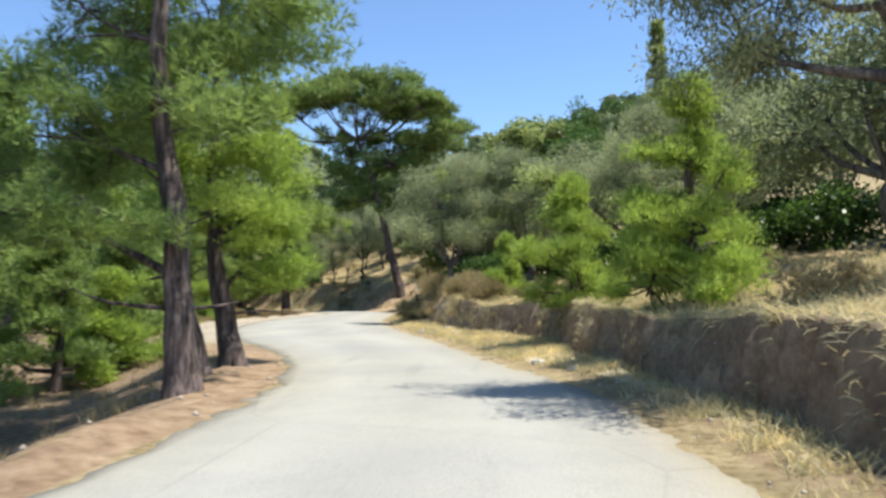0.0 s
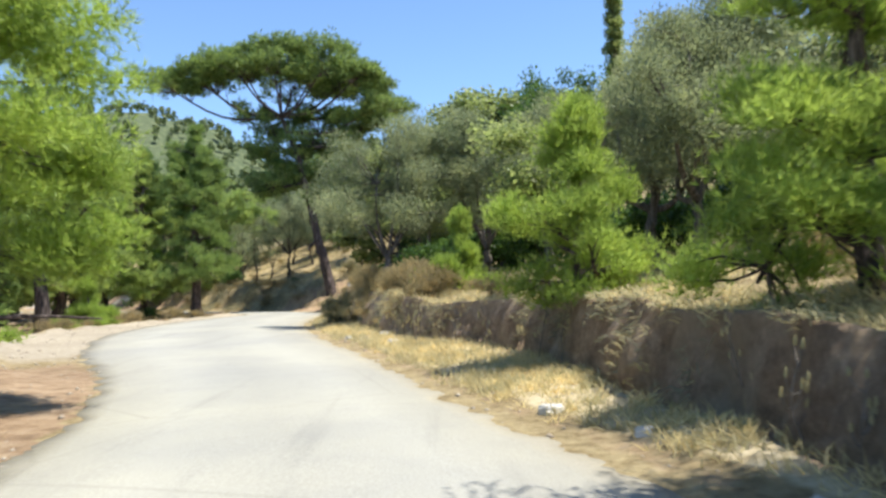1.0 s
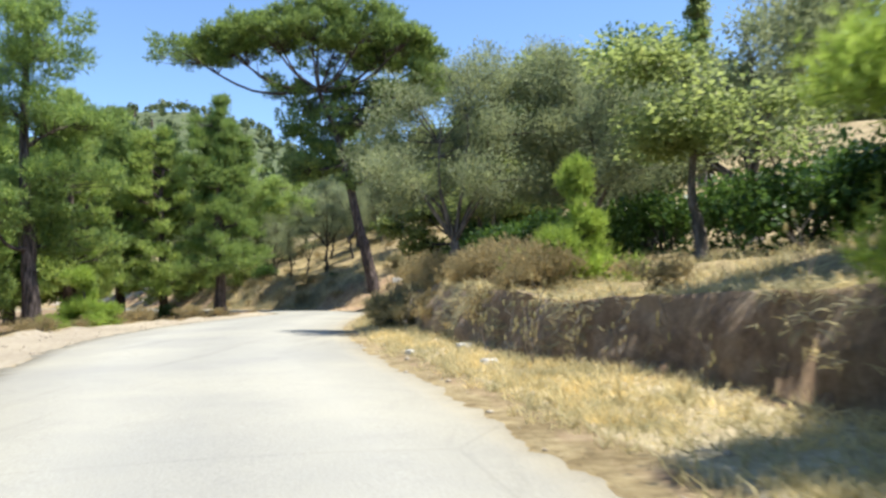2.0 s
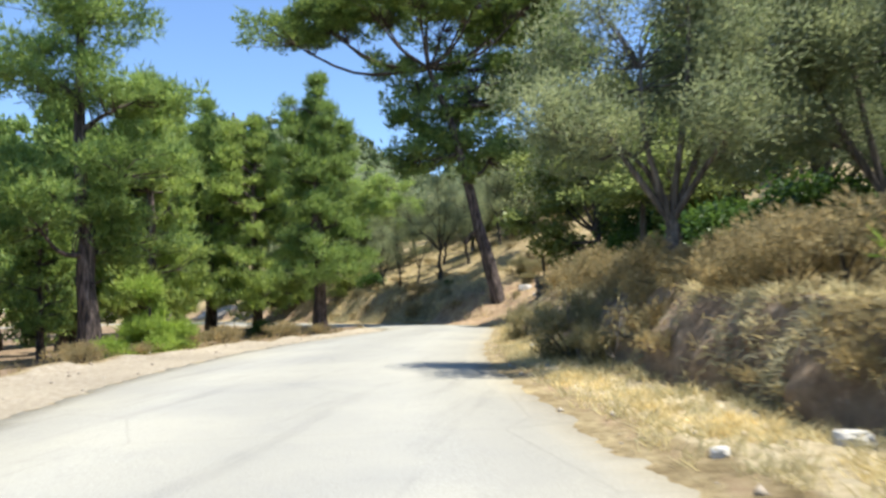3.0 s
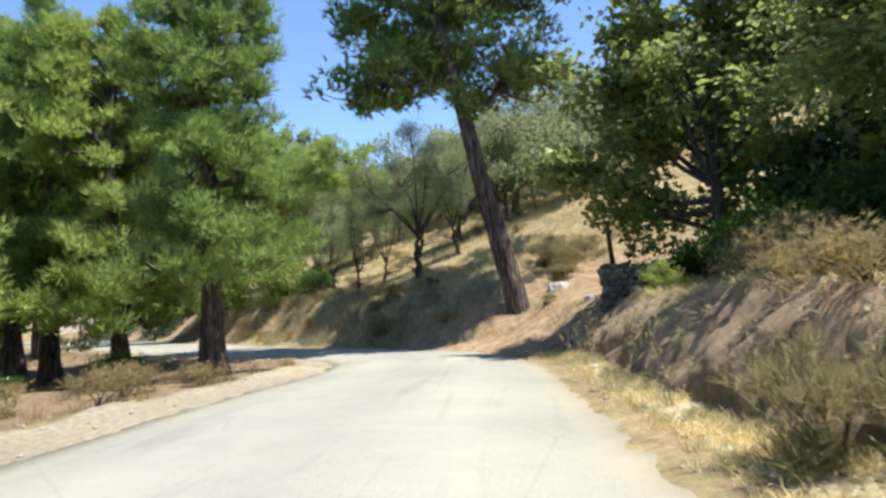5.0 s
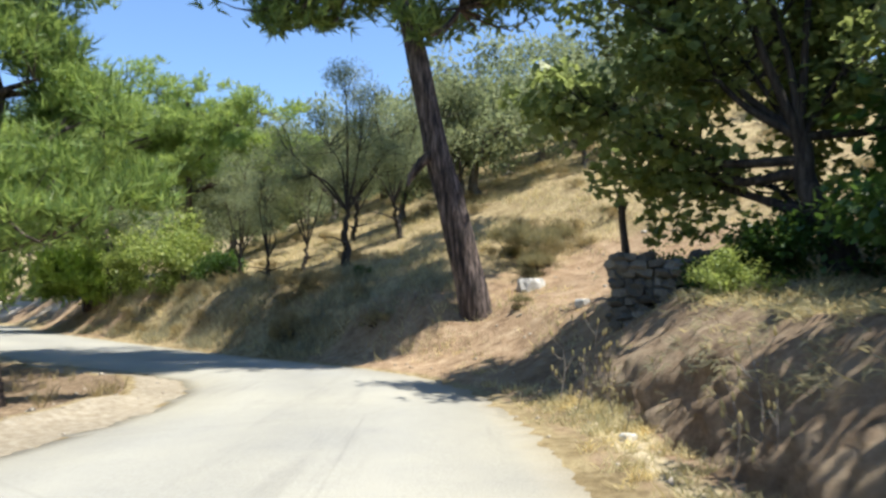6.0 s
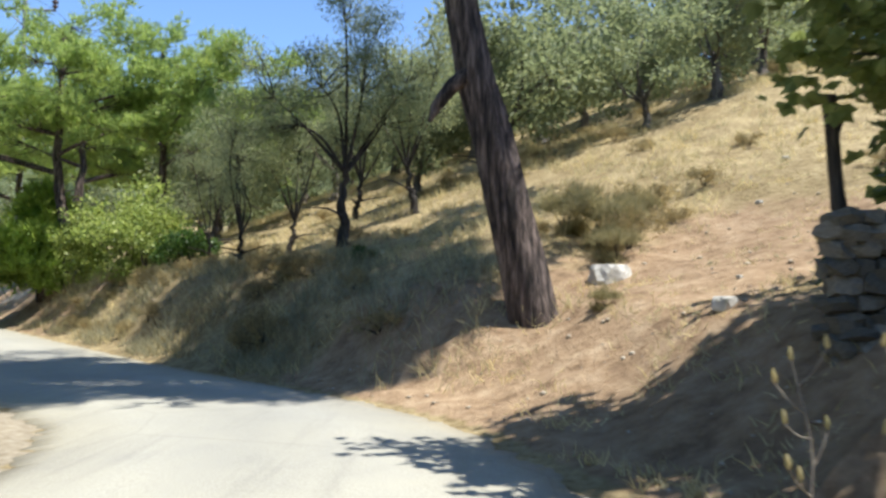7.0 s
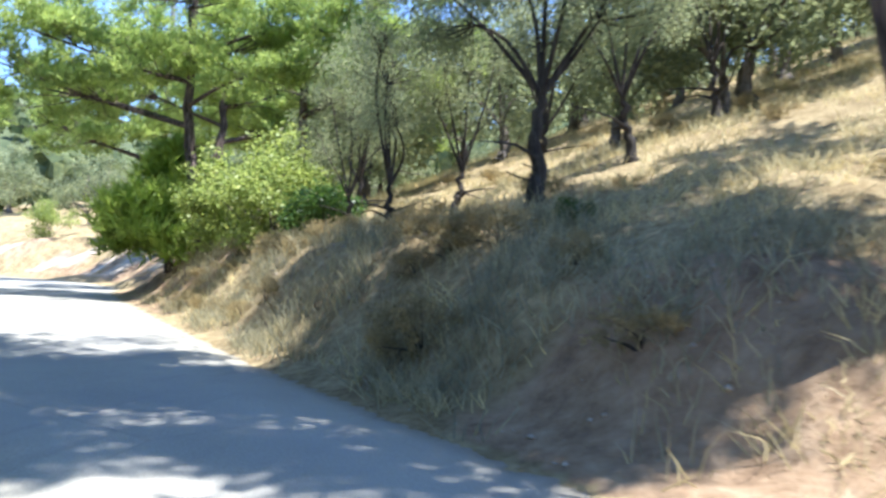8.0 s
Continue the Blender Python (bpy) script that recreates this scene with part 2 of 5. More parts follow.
def tube(points, radii, sides, rng=None, rough=0.0):
    p, r = np.asarray(points, float), np.asarray(radii, float)
    t = unit(np.gradient(p, axis=0))
    ref = np.array([1.0, 0, 0]) if abs(t[0][0]) < 0.8 else np.array([0, 1.0, 0])
    s = unit(np.cross(t, ref))
    w = np.cross(t, s)
    a = np.arange(sides) * 2 * np.pi / sides
    rr = r[:, None] * np.ones(sides)
    if rng is not None and rough:
        lobes = 1 + rough * rng.normal(0, 0.6, sides)
        rr = rr * lobes * (1 + rough * rng.normal(0, 0.45, rr.shape))
    v = p[:, None] + rr[..., None] * (np.cos(a)[None, :, None] * s[:, None] + np.sin(a)[None, :, None] * w[:, None])
    k = len(p)
    i, j = np.meshgrid(np.arange(k - 1), np.arange(sides), indexing="ij")
    j2 = (j + 1) % sides
    f = np.stack([i * sides + j, i * sides + j2, (i + 1) * sides + j2, (i + 1) * sides + j], -1).reshape(-1, 4)
    return v.reshape(-1, 3), f


def joined(pieces):
    vs, fs, n = [], [], 0
    for v, f in pieces:
        vs.append(v)
        fs.append(np.asarray(f) + n)
        n += len(v)
    return np.vstack(vs), np.vstack(fs)


# ---------------------------------------------------------------- road line and lie of the land
RIGHT_EDGE = np.array([(3.0, -60), (3.2, -20), (3.28, -8), (3.3, 0), (3.2, 8), (2.8, 12), (1.7, 16), (0.75, 20), (-0.15, 23.5), (-1.1, 27), (-2.0, 31), (-2.8, 35),
                       (-3.3, 39), (-3.7, 44), (-4.0, 48), (-4.4, 51), (-5.3, 54), (-6.8, 56.2), (-8.6, 58), (-11.5, 61), (-14.3, 64.2),
                       (-19, 69.7), (-23.5, 75), (-28, 81), (-35, 86), (-46, 89), (-60, 90.5), (-90, 92)], float)
LEFT_EDGE = np.array([(-1.6, -60), (-1.4, -20), (-1.3, -8), (-1.2, 0), (-1.0, 8), (-1.0, 12), (-1.6, 15.5), (-3.0, 19.5), (-4.8, 23), (-6.2, 26.6), (-7.4, 30), (-8.3, 34),
                      (-8.9, 38), (-9.1, 43), (-8.9, 47), (-8.6, 50), (-8.9, 52.8), (-10.2, 54.9), (-13.6, 57.4), (-17.8, 61.5), (-22.3, 66.5),
                      (-27, 72), (-32, 77.5), (-38.5, 81), (-47, 83), (-60, 84.2), (-90, 85.5)], float)
RIGHT_EDGE = curve_through(RIGHT_EDGE, 400)
LEFT_EDGE = curve_through(LEFT_EDGE, 400)


def beside(edge, x, y):
    """Signed distance to the right of a line, and the y of the nearest place on it."""
    shape = np.shape(x)
    p = np.stack([np.ravel(x), np.ravel(y)], -1).astype(float)
    best, sign, key = np.full(len(p), 1e9), np.ones(len(p)), np.zeros(len(p))
    for a, b in zip(edge[:-1], edge[1:]):
        ab = b - a
        f = np.clip(((p - a) @ ab) / (ab @ ab), 0, 1)
        q = a + f[:, None] * ab
        d = np.hypot(*(p - q).T)
        near = d < best
        cr = (p[:, 0] - a[0]) * ab[1] - (p[:, 1] - a[1]) * ab[0]
        best, key = np.where(near, d, best), np.where(near, q[:, 1], key)
        sign = np.where(near, np.where(cr >= 0, 1.0, -1.0), sign)
    return (best * sign).reshape(shape), key.reshape(shape)


def step(a, b, v):
    f = np.clip((v - a) / (b - a), 0, 1)
    return f * f * (3 - 2 * f)


_rng = np.random.default_rng(5)
_WAVES = [(2 ** (k * 0.5), _rng.uniform(0, 6.28), _rng.uniform(0, 6.28)) for k in range(9)]


def rough(x, y, size):
    """Cheap smooth unevenness, about -1 to 1, with lumps of a given size."""
    out, amp = 0.0, 1.0
    for f, a, ph in _WAVES[:6]:
        k = f * 2.2 / size
        out = out + amp * np.sin(k * (x * np.cos(a) + y * np.sin(a)) + ph + 1.3 * np.sin(0.6 * k * (y * np.cos(a * 1.7) - x * np.sin(a * 1.7)) + ph * 2))
        amp *= 0.72
    return out / 2.2


#            along  verge  face  height  slope
BANK = np.array([(0, 1.0, 0.3, 0.8, 0.15), (10, 0.95, 0.28, 0.78, 0.15), (13, 1.15, 0.28, 0.74, 0.16), (16, 1.7, 0.28, 0.7, 0.17), (18.5, 2.1, 0.28, 0.7, 0.17), (21.3, 2.4, 0.28, 0.7, 0.17), (23.4, 1.75, 0.28, 0.7, 0.17), (26, 1.75, 0.35, 0.75, 0.15),
                 (33, 1.5, 0.8, 1.0, 0.11), (40, 1.4, 0.8, 1.25, 0.10), (46, 1.1, 0.9, 1.15, 0.13), (50, 1.2, 1.2, 1.05, 0.22), (53, 0.5, 2.6, 1.1, 0.34), (55.5, 0.4, 3.0, 1.2, 0.38),
                 (57.2, 0.35, 1.8, 1.3, 0.36), (60, 0.3, 1.8, 1.5, 0.34), (64, 0.3, 1.8, 1.5, 0.34), (70, 0.4, 1.6, 1.45, 0.34), (76, 0.6, 1.6, 1.4, 0.31), (82, 1.2, 1.6, 1.7, 0.2), (90, 2.0, 2.0, 2.3, 0.1)])
#               along  shoulder  drop
SHOULDER = np.array([(0, 0.4, 0.8), (9, 0.5, 0.8), (12, 0.75, 0.65), (18, 1.2, 0.45), (25, 1.7, 0.25), (34, 2.4, 0.2), (44, 1.4, 0.15), (52, 0.8, 0.05), (60, 0.6, 0.3), (80, 1.0, 0.4)])


def land(x, y):
    """Height of the ground and its covers at x, y."""
    x, y = np.asarray(x, float), np.asarray(y, float)
    dr, kr = beside(RIGHT_EDGE, x, y)
    dl, kl = beside(LEFT_EDGE, x, y)
    dl = -dl
    verge, face, high, slope = (np.interp(kr, BANK[:, 0], BANK[:, i]) for i in range(1, 5))
    wob = 0.24 * rough(x, y, 2.4) + 0.07 * rough(x + 9, y, 0.9)
    near_face = step(0.3, 1.0, dr)
    d = dr + wob * near_face
    up = step(verge, verge + face, d)
    beyond = np.maximum(dr - verge - face, 0)
    z_r = 0.10 * step(0, verge, dr) + up * high * (1 + 0.13 * rough(x, y, 4.0)) + slope * 70 * (1 - np.exp(-beyond / 70))
    z_r = z_r + 0.05 * rough(x, y, 1.1) * step(0.2, 1.0, dr) + 0.10 * rough(x, y, 5.0) * step(2, 5, dr)
    z_r = z_r + 0.13 * np.clip(beyond - 5, 0, 16) * step(54.8, 57.5, kr) * (1 - step(80, 90, kr))
    shoulder, drop = (np.interp(kl, SHOULDER[:, 0], SHOULDER[:, i]) for i in (1, 2))
    out = np.maximum(dl - shoulder, 0)
    z_l = 0.08 * np.exp(-((dl - shoulder) / 0.35) ** 2) * (1 + rough(x, y, 1.3)) - drop * step(0, 2.6, out) - 0.025 * np.minimum(out, 120)
    z_l = z_l + (0.04 * rough(x, y, 1.2) + 0.1 * rough(x, y, 5.0)) * step(0.4, 2.0, out)
    on_right, on_left = dr > 0, (dl > 0) & (dr <= 0)
    z = np.where(on_right, z_r, np.where(on_left, z_l, -0.06 * step(0.4, 0.9, np.minimum(-dr, -dl))))
    far = step(70, 160, np.hypot(x + 6, y - 30))
    z = z + far * (50 * np.exp(-((x - 85) / 170) ** 2 - ((y - 330) / 130) ** 2) + 22 * np.exp(-((x + 20) / 260) ** 2 - ((y - 480) / 170) ** 2)
                   + 192 * np.exp(-((x + 325) / 262) ** 2 - ((y - 860) / 240) ** 2) + 60 * np.exp(-((x + 330) / 150) ** 2 - ((y - 300) / 200) ** 2))
    z = z + far * 6 * rough(x, y, 60)
    earth = np.where(on_right, step(verge - 0.4, verge - 0.1, d) * (1 - step(verge + face, verge + face + 0.3, d)) + 0.5 * step(0.0, 0.3, dr) * (1 - step(0.3, 0.9, dr)), 0)
    track = np.exp(-((kr - 55.2) / 1.6) ** 2) * (dr > 0) * step(0, 1, dr) * (1 - step(5, 11, dr))
    earth = earth * (1 - 0.85 * step(56.5, 58.5, kr) * (1 - step(66, 69, kr)))
    earth = np.clip(earth + 0.95 * track, 0, 1)
    gravel = np.where(on_left, 1 - step(shoulder * 0.8, shoulder * 1.15, dl), 0) * step(19, 27, kl)
    earth = np.maximum(earth, np.where(on_left, (1 - step(shoulder * 1.0, shoulder * 1.5, dl)) * (1 - step(19, 26, kl)) * 0.75, 0))
    litter = np.where(on_left, step(shoulder * 0.9, shoulder * 1.4, dl), 0)
    rock = np.where(on_right & (kr > 78), np.clip(4 * up * (1 - up), 0, 1) * 1.3, 0) * step(78, 82, kr)
    wood = step(110, 190, np.hypot(x + 6, y - 30))
    straw = np.where(on_right, step(0.35, 0.75, dr) * (1 - step(verge - 0.3, verge + 0.1, d)), 0) * (1 - step(48, 52, kr))
    return z, dict(straw=straw, earth=earth, gravel=gravel, litter=litter, rock=rock, wood=wood)


def height(x, y):
    return float(land(np.array([x]), np.array([y]))[0][0])


def spaced(lo, hi, fine, far, grow):
    mids = np.arange(lo, hi + 1e-6, fine)
    tail = [grow * fine]
    while sum(tail) < far:
        tail.append(tail[-1] * grow)
    tail = np.cumsum(tail)
    return np.concatenate([(lo - tail)[::-1], mids, hi + tail])


def build_ground():
    xs, ys = spaced(-13, 8, 0.19, 3200, 1.1), spaced(6, 72, 0.2, 3200, 1.1)
    X, Y = np.meshgrid(xs, ys)
    Z, covers = land(X, Y)
    v = np.stack([X, Y, Z], -1).reshape(-1, 3)
    nx, ny = len(xs), len(ys)
    i, j = np.meshgrid(np.arange(ny - 1), np.arange(nx - 1), indexing="ij")
    f = np.stack([i * nx + j, i * nx + j + 1, (i + 1) * nx + j + 1, (i + 1) * nx + j], -1).reshape(-1, 4)
    me = mesh_of("ground", v, [f], GROUND, True)
    for name, values in covers.items():
        me.attributes.new(name, "FLOAT", "POINT").data.foreach_set("value", np.ascontiguousarray(values, dtype=np.float32).ravel())
    tagged(new("ground", me), "dry summer hillside with bare earth, straw-coloured grass and pine litter", "ground", kind="structure")


def build_road():
    """A crowned slab of asphalt with ragged, broken edges."""
    rng = np.random.default_rng(3)
    rows, cols = 1400, 15
    r, l = curve_through(RIGHT_EDGE[::8], rows), curve_through(LEFT_EDGE[::8], rows)
    f = np.linspace(0, 1, cols)
    f = np.concatenate([[0.0], f, [1.0]])
    P = l[:, None] * (1 - f)[None, :, None] + r[:, None] * f[None, :, None]
    ragged = np.convolve(rng.normal(0, 1, rows + 6), np.ones(4) / 4, "same")[3:-3] * 0.09
    ragged2 = np.convolve(rng.normal(0, 1, rows + 6), np.ones(4) / 4, "same")[3:-3] * 0.11
    across = unit(r - l)
    for c in (0, 1):
        P[:, c] += across * ragged2[:, None]
        P[:, -1 - c] += across * ragged[:, None]
    z = 0.05 * (1 - (2 * f - 1) ** 2)[None, :] + 0.008 * rough(P[..., 0], P[..., 1], 3.0) * (f * (1 - f) * 4)[None, :] + 0.008
    z[:, 0] = z[:, -1] = -0.12
    v = np.concatenate([P, z[..., None]], -1).reshape(-1, 3)
    n = len(f)
    i, j = np.meshgrid(np.arange(rows - 1), np.arange(n - 1), indexing="ij")
    q = np.stack([i * n + j, i * n + j + 1, (i + 1) * n + j + 1, (i + 1) * n + j], -1).reshape(-1, 4)
    me = mesh_of("road", v, [q], ROAD)
    me.attributes.new("across", "FLOAT", "POINT").data.foreach_set("value", np.tile(f, rows).astype(np.float32))
    tagged(new("road", me), "narrow sun-bleached asphalt country road with ragged edges", "road", kind="structure")


def build_cut_bank():
    """The raw earth face above the verge: lumps, gullies, roots of sod hanging over the lip."""
    keep = (RIGHT_EDGE[:, 1] > 2) & (RIGHT_EDGE[:, 1] < 51.5)
    line = curve_through(RIGHT_EDGE[keep][::6], 1150)
    t = unit(np.gradient(line, axis=0))
    nrm = np.stack([t[:, 1], -t[:, 0]], -1)
    k = line[:, 1]
    verge, face = (np.interp(k, BANK[:, 0], BANK[:, i]) for i in (1, 2))
    fr = np.linspace(0, 1, 25)
    foot, lip = verge - 0.16, verge + face + 0.12
    P = np.zeros((len(line), len(fr), 3))
    sheer, swell = np.interp(k, (26, 34), (1, 0)), np.interp(k, (24, 32), (0.5, 0.8))
    for c, f in enumerate(fr):
        back = sheer * 0.4 * f + (1 - sheer) * f ** 1.4 if f < 0.86 else sheer * 0.344 + (1 - sheer) * 0.81 + (f - 0.86) * (4.5 + 1.5 * sheer)
        d = foot + (lip - foot) * np.minimum(back, 1.6)
        P[:, c, :2] = line + nrm * d[:, None]
    low = land(P[:, 0, 0], P[:, 0, 1])[0] - 0.12
    top_at = line + nrm * (verge + face + 0.45)[:, None]
    top = land(top_at[:, 0], top_at[:, 1])[0] + 0.02
    for c, f in enumerate(fr):
        P[:, c, 2] = low + (top - low) * min(1.0, f / 0.86) - 0.16 * max(0.0, f - 0.86) / 0.14
    for i in range(P.shape[0]):
        fade = min(1.0, i / 8, (P.shape[0] - 1 - i) / 8)
        for c in range(P.shape[1]):
            q = Vector(P[i, c])
            n = 0.30 * noise.noise(Vector((q.x * 0.9, q.y * 0.9, q.z * 0.4))) + 0.16 * noise.noise(Vector((q.x * 2.1, q.y * 2.1, q.z * 0.9))) + 0.26 * abs(noise.noise(Vector((q.x * 3.2, q.y * 3.2, q.z * 0.7)))) + 0.12 * abs(noise.noise(Vector((q.x * 7.3, q.y * 7.3, q.z * 1.6)))) + 0.05 * noise.noise(q * 13.0)
            gully = max(0.0, noise.noise(Vector((k[i] * 0.9, 3.0, q.z * 0.3))) - 0.15) * 0.55
            w = fade * math.sin(math.pi * min(1.0, fr[c] / 0.9 + 0.08)) if c else 0.0
            P[i, c, :2] -= nrm[i] * (n * swell[i] - gully) * w
            P[i, c, 2] += 0.12 * noise.noise(q * 1.7) * w
    n = P.shape[1]
    i, j = np.meshgrid(np.arange(P.shape[0] - 1), np.arange(n - 1), indexing="ij")
    f = np.stack([i * n + j, i * n + j + 1, (i + 1) * n + j + 1, (i + 1) * n + j], -1).reshape(-1, 4)
    tagged(new("earth_bank", mesh_of("earth_bank", P.reshape(-1, 3), [f[:, ::-1]], EARTH)), "raw reddish-brown earth cutting above the verge", "bank", kind="structure")
    return P, nrm


def earth_material():
    m, nt, b = material("cut_earth")
    f1, f2 = noise_tex(nt, 2.6, 9.0, 0.7), noise_tex(nt, 14.0, 6.0, 0.7)
    col = ramp(nt, f1, [(0.32, (0.29, 0.21, 0.145)), (0.5, (0.48, 0.36, 0.255)), (0.68, (0.63, 0.505, 0.375))])
    col = mixed(nt, col, ramp(nt, f2, [(0.35, (0.7, 0.68, 0.66)), (0.65, (1.15, 1.12, 1.08))]), 1.0, "MULTIPLY")
    dust = ramp(nt, noise_tex(nt, 0.9, 5.0, 0.7), [(0.48, (0, 0, 0)), (0.62, (1, 1, 1))])
    col = mixed(nt, col, mixed(nt, (0.55, 0.44, 0.31), col, 0.45), dust)
    nt.links.new(col, b.inputs["Base Color"])
    b.inputs["Roughness"].default_value = 0.95
    b.inputs["Specular IOR Level"].default_value = 0.1
    bumped(nt, b, noise_tex(nt, 11.0, 12.0, 0.85), 1.0, 0.14)
    return m


EARTH = earth_material()
build_ground()
build_road()
BANK_SKIN, BANK_OUT = build_cut_bank()


# ---------------------------------------------------------------- foliage
def within(rng, n):
    """Points in a unit ball, crowded towards its skin."""
    return unit(rng.normal(0, 1, (n, 3))) * rng.uniform(0, 1, (n, 1)) ** 0.42


def needles(rng, centres, spread, tufts, per, length, width, up=0.5):
    """Tufts of thin needles in a domed puff round every centre."""
    c = np.repeat(centres, tufts, axis=0)
    off = within(rng, len(c)) * spread * rng.uniform(1.1, 2.2, (len(c), 1))
    off[:, 2] *= np.where(off[:, 2] < 0, 0.45, 0.8)
    p = c + off
    d = unit(unit(off) * 0.7 + rng.normal(0, 0.5, c.shape) + np.array([0, 0, up]))
    p, d = np.repeat(p, per, axis=0), np.repeat(d, per, axis=0)
    d = unit(d + rng.normal(0, 0.42, d.shape))
    s = unit(np.cross(d, rng.normal(0, 1, d.shape))) * width * 0.5
    ln = (length * rng.uniform(0.7, 1.25, len(p)))[:, None]
    v = np.stack([p - s, p + s, p + d * ln], 1).reshape(-1, 3)
    return v, np.arange(len(v)).reshape(-1, 3)


def leaves(rng, centres, spread, per, length, width, droop=0.2, lobes=1):
    """Pointed flat leaves round every centre; lobes: fingers of each leaf."""
    c = np.repeat(centres, per, axis=0)
    off = within(rng, len(c)) * spread * 1.75 * np.array([1, 1, 0.8])
    p = c + off
    d = unit(unit(off) * 0.6 + rng.normal(0, 0.6, c.shape) - np.array([0, 0, droop]))
    side = unit(np.cross(d, rng.normal(0, 0.5, d.shape) + np.array([0, 0, 1.0])))
    ln = (length * rng.uniform(0.65, 1.25, len(p)))[:, None]
    wd = width * ln / length
    out = []
    for k in range(lobes):
        a = (k - (lobes - 1) / 2) * 0.8
        dd, ss = d * np.cos(a) + side * np.sin(a), side * np.cos(a) - d * np.sin(a)
        sc = 1.0 if k == (lobes - 1) / 2 else 0.78
        lift = np.cross(d, side) * wd * 0.2
        out.append(np.stack([p, p + dd * ln * 0.55 * sc + ss * wd * 0.5 + lift, p + dd * ln * sc, p + dd * ln * 0.55 * sc - ss * wd * 0.5 + lift], 1))
    v = np.stack(out, 1).reshape(-1, 3)
    return v, np.arange(len(v)).reshape(-1, 4)


def blob_centres(rng, blob, gaps=0.35, per=5):
    """Centres in the outer part of a lumpy ellipsoid, gathered in flattened sprays with open air between them."""
    x, y, z, rx, ry, rz, n = blob
    m = max(3, int(round(n / per)))
    d = unit(rng.normal(0, 1, (m * 3, 3)))
    lump = 1 + 0.22 * np.sin(d[:, 0] * 3.1 + x * 2) * np.sin(d[:, 1] * 3.7 + y) + 0.18 * np.sin(d[:, 2] * 4.3 + d[:, 0] * 2.9 + z)
    rad = rng.uniform(0.3, 1, m * 3) ** 0.5 * lump
    p = d * rad[:, None]
    hole = np.sin(p[:, 0] * 4.6 + x * 3) + np.sin(p[:, 1] * 5.1 + y * 2) + np.sin(p[:, 2] * 5.5 + z)
    keep = np.argsort(-(hole + rng.uniform(0, 2.5, m * 3) * (1 - gaps)))[:m]
    sub = np.array([x, y, z]) + p[keep] * np.array([rx, ry, rz])
    size = np.clip(0.17 * min(rx, ry), 0.05, 0.42) * rng.uniform(0.7, 1.3, m)
    return np.repeat(sub, per, axis=0) + rng.normal(0, 1, (m * per, 3)) * np.repeat(size, per)[:, None] * np.array([1, 1, 0.55])


def grow_tree(name, seed, trunk, radius, blobs, foliage, bark, leaf, sides=10, sag=0.12, bare=0, twigs=True, gaps=0.35, flare=1.45, taper=0.28, stout=1.0, wander=0.12):
    """A tree round its own base: a tapered trunk, one limb to each mass of the crown, twigs, and a crown of many leaves or needles."""
    rng = np.random.default_rng(seed)
    root = new(name)
    path = curve_through(trunk, 16)
    path[1:-1] += rng.normal(0, radius * wander, (14, 3)) * np.array([1, 1, 0])
    f = np.linspace(0, 1, 16)
    rad = radius * (1 - (1 - taper) * f) * (1 + (flare - 1) * np.exp(-f * 14))
    v, q = tube(path, rad, sides, rng, 0.09)
    part("trunk", mesh_of("trunk", v, [q], bark, True), root)
    crowns, twig_tubes = [], []
    for blob in blobs:
        mid = np.array(blob[:3])
        cen = blob_centres(rng, blob, gaps)
        crowns.append(cen)
        at = np.clip(np.searchsorted(path[:, 2], mid[2] - 0.35 * np.hypot(*(mid[:2] - path[-1, :2])) - 0.35 * blob[5]), 2, 15)
        start = path[at]
        bend = (start + mid) / 2 + np.array([0, 0, -sag * np.linalg.norm(mid - start)]) + rng.normal(0, 0.12, 3)
        limb = curve_through([start, bend, mid], 9)
        r0 = min(rad[at] * 0.6, 0.03 + 0.035 * np.linalg.norm(mid - start)) * stout
        pieces = [tube(limb, np.linspace(r0, r0 * 0.3, 9), 6, rng, 0.08)]
        if twigs:
            pick = rng.permutation(len(cen))[: max(8, len(cen) // 3)]
            for c in cen[pick]:
                j = int(np.clip(np.argmin(np.linalg.norm(limb - c, axis=1)) - 1, 2, 8))
                s = limb[j]
                m = (s + c) / 2 + rng.normal(0, 0.1, 3) * np.linalg.norm(c - s)
                pieces.append(tube(curve_through([s, m, c], 5), np.linspace(r0 * 0.26, 0.006, 5), 4))
        vv, qq = joined(pieces)
        part("limb", mesh_of("limb", vv, [qq], bark, True), root)
    for _ in range(bare):
        j = rng.integers(3, 11)
        a = rng.uniform(0, 6.28)
        s = path[j]
        e = s + np.array([np.cos(a), np.sin(a), rng.uniform(-0.1, 0.4)]) * rng.uniform(0.5, 1.3)
        vv, qq = tube(curve_through([s, (s + e) / 2 + rng.normal(0, 0.08, 3), e], 5), np.linspace(0.035, 0.008, 5), 5)
        part("dead_branch", mesh_of("dead_branch", vv, [qq], bark), root, "bare broken branch stub")
    cen = np.vstack(crowns)
    v, fc = foliage(rng, cen)
    part("crown", mesh_of("crown", v, [fc], leaf), root)
    return root


def place(ob, x, y, turn=0.0, size=1.0, sink=0.08, tall=1.0):
    ob.matrix_basis = stand(x, y, turn, size, sink, tall)
    return ob


def stand(x, y, turn=0.0, size=1.0, sink=0.08, tall=1.0):
    return Matrix.LocRotScale((x, y, height(x, y) - sink), Euler((0, 0, radians(turn))), (size, size, size * tall))


def fol_pine(tufts=22, per=6, spread=0.24, length=0.17, width=0.02, up=0.5):
    return lambda rng, cen: needles(rng, cen, spread, tufts, per, length, width, up)


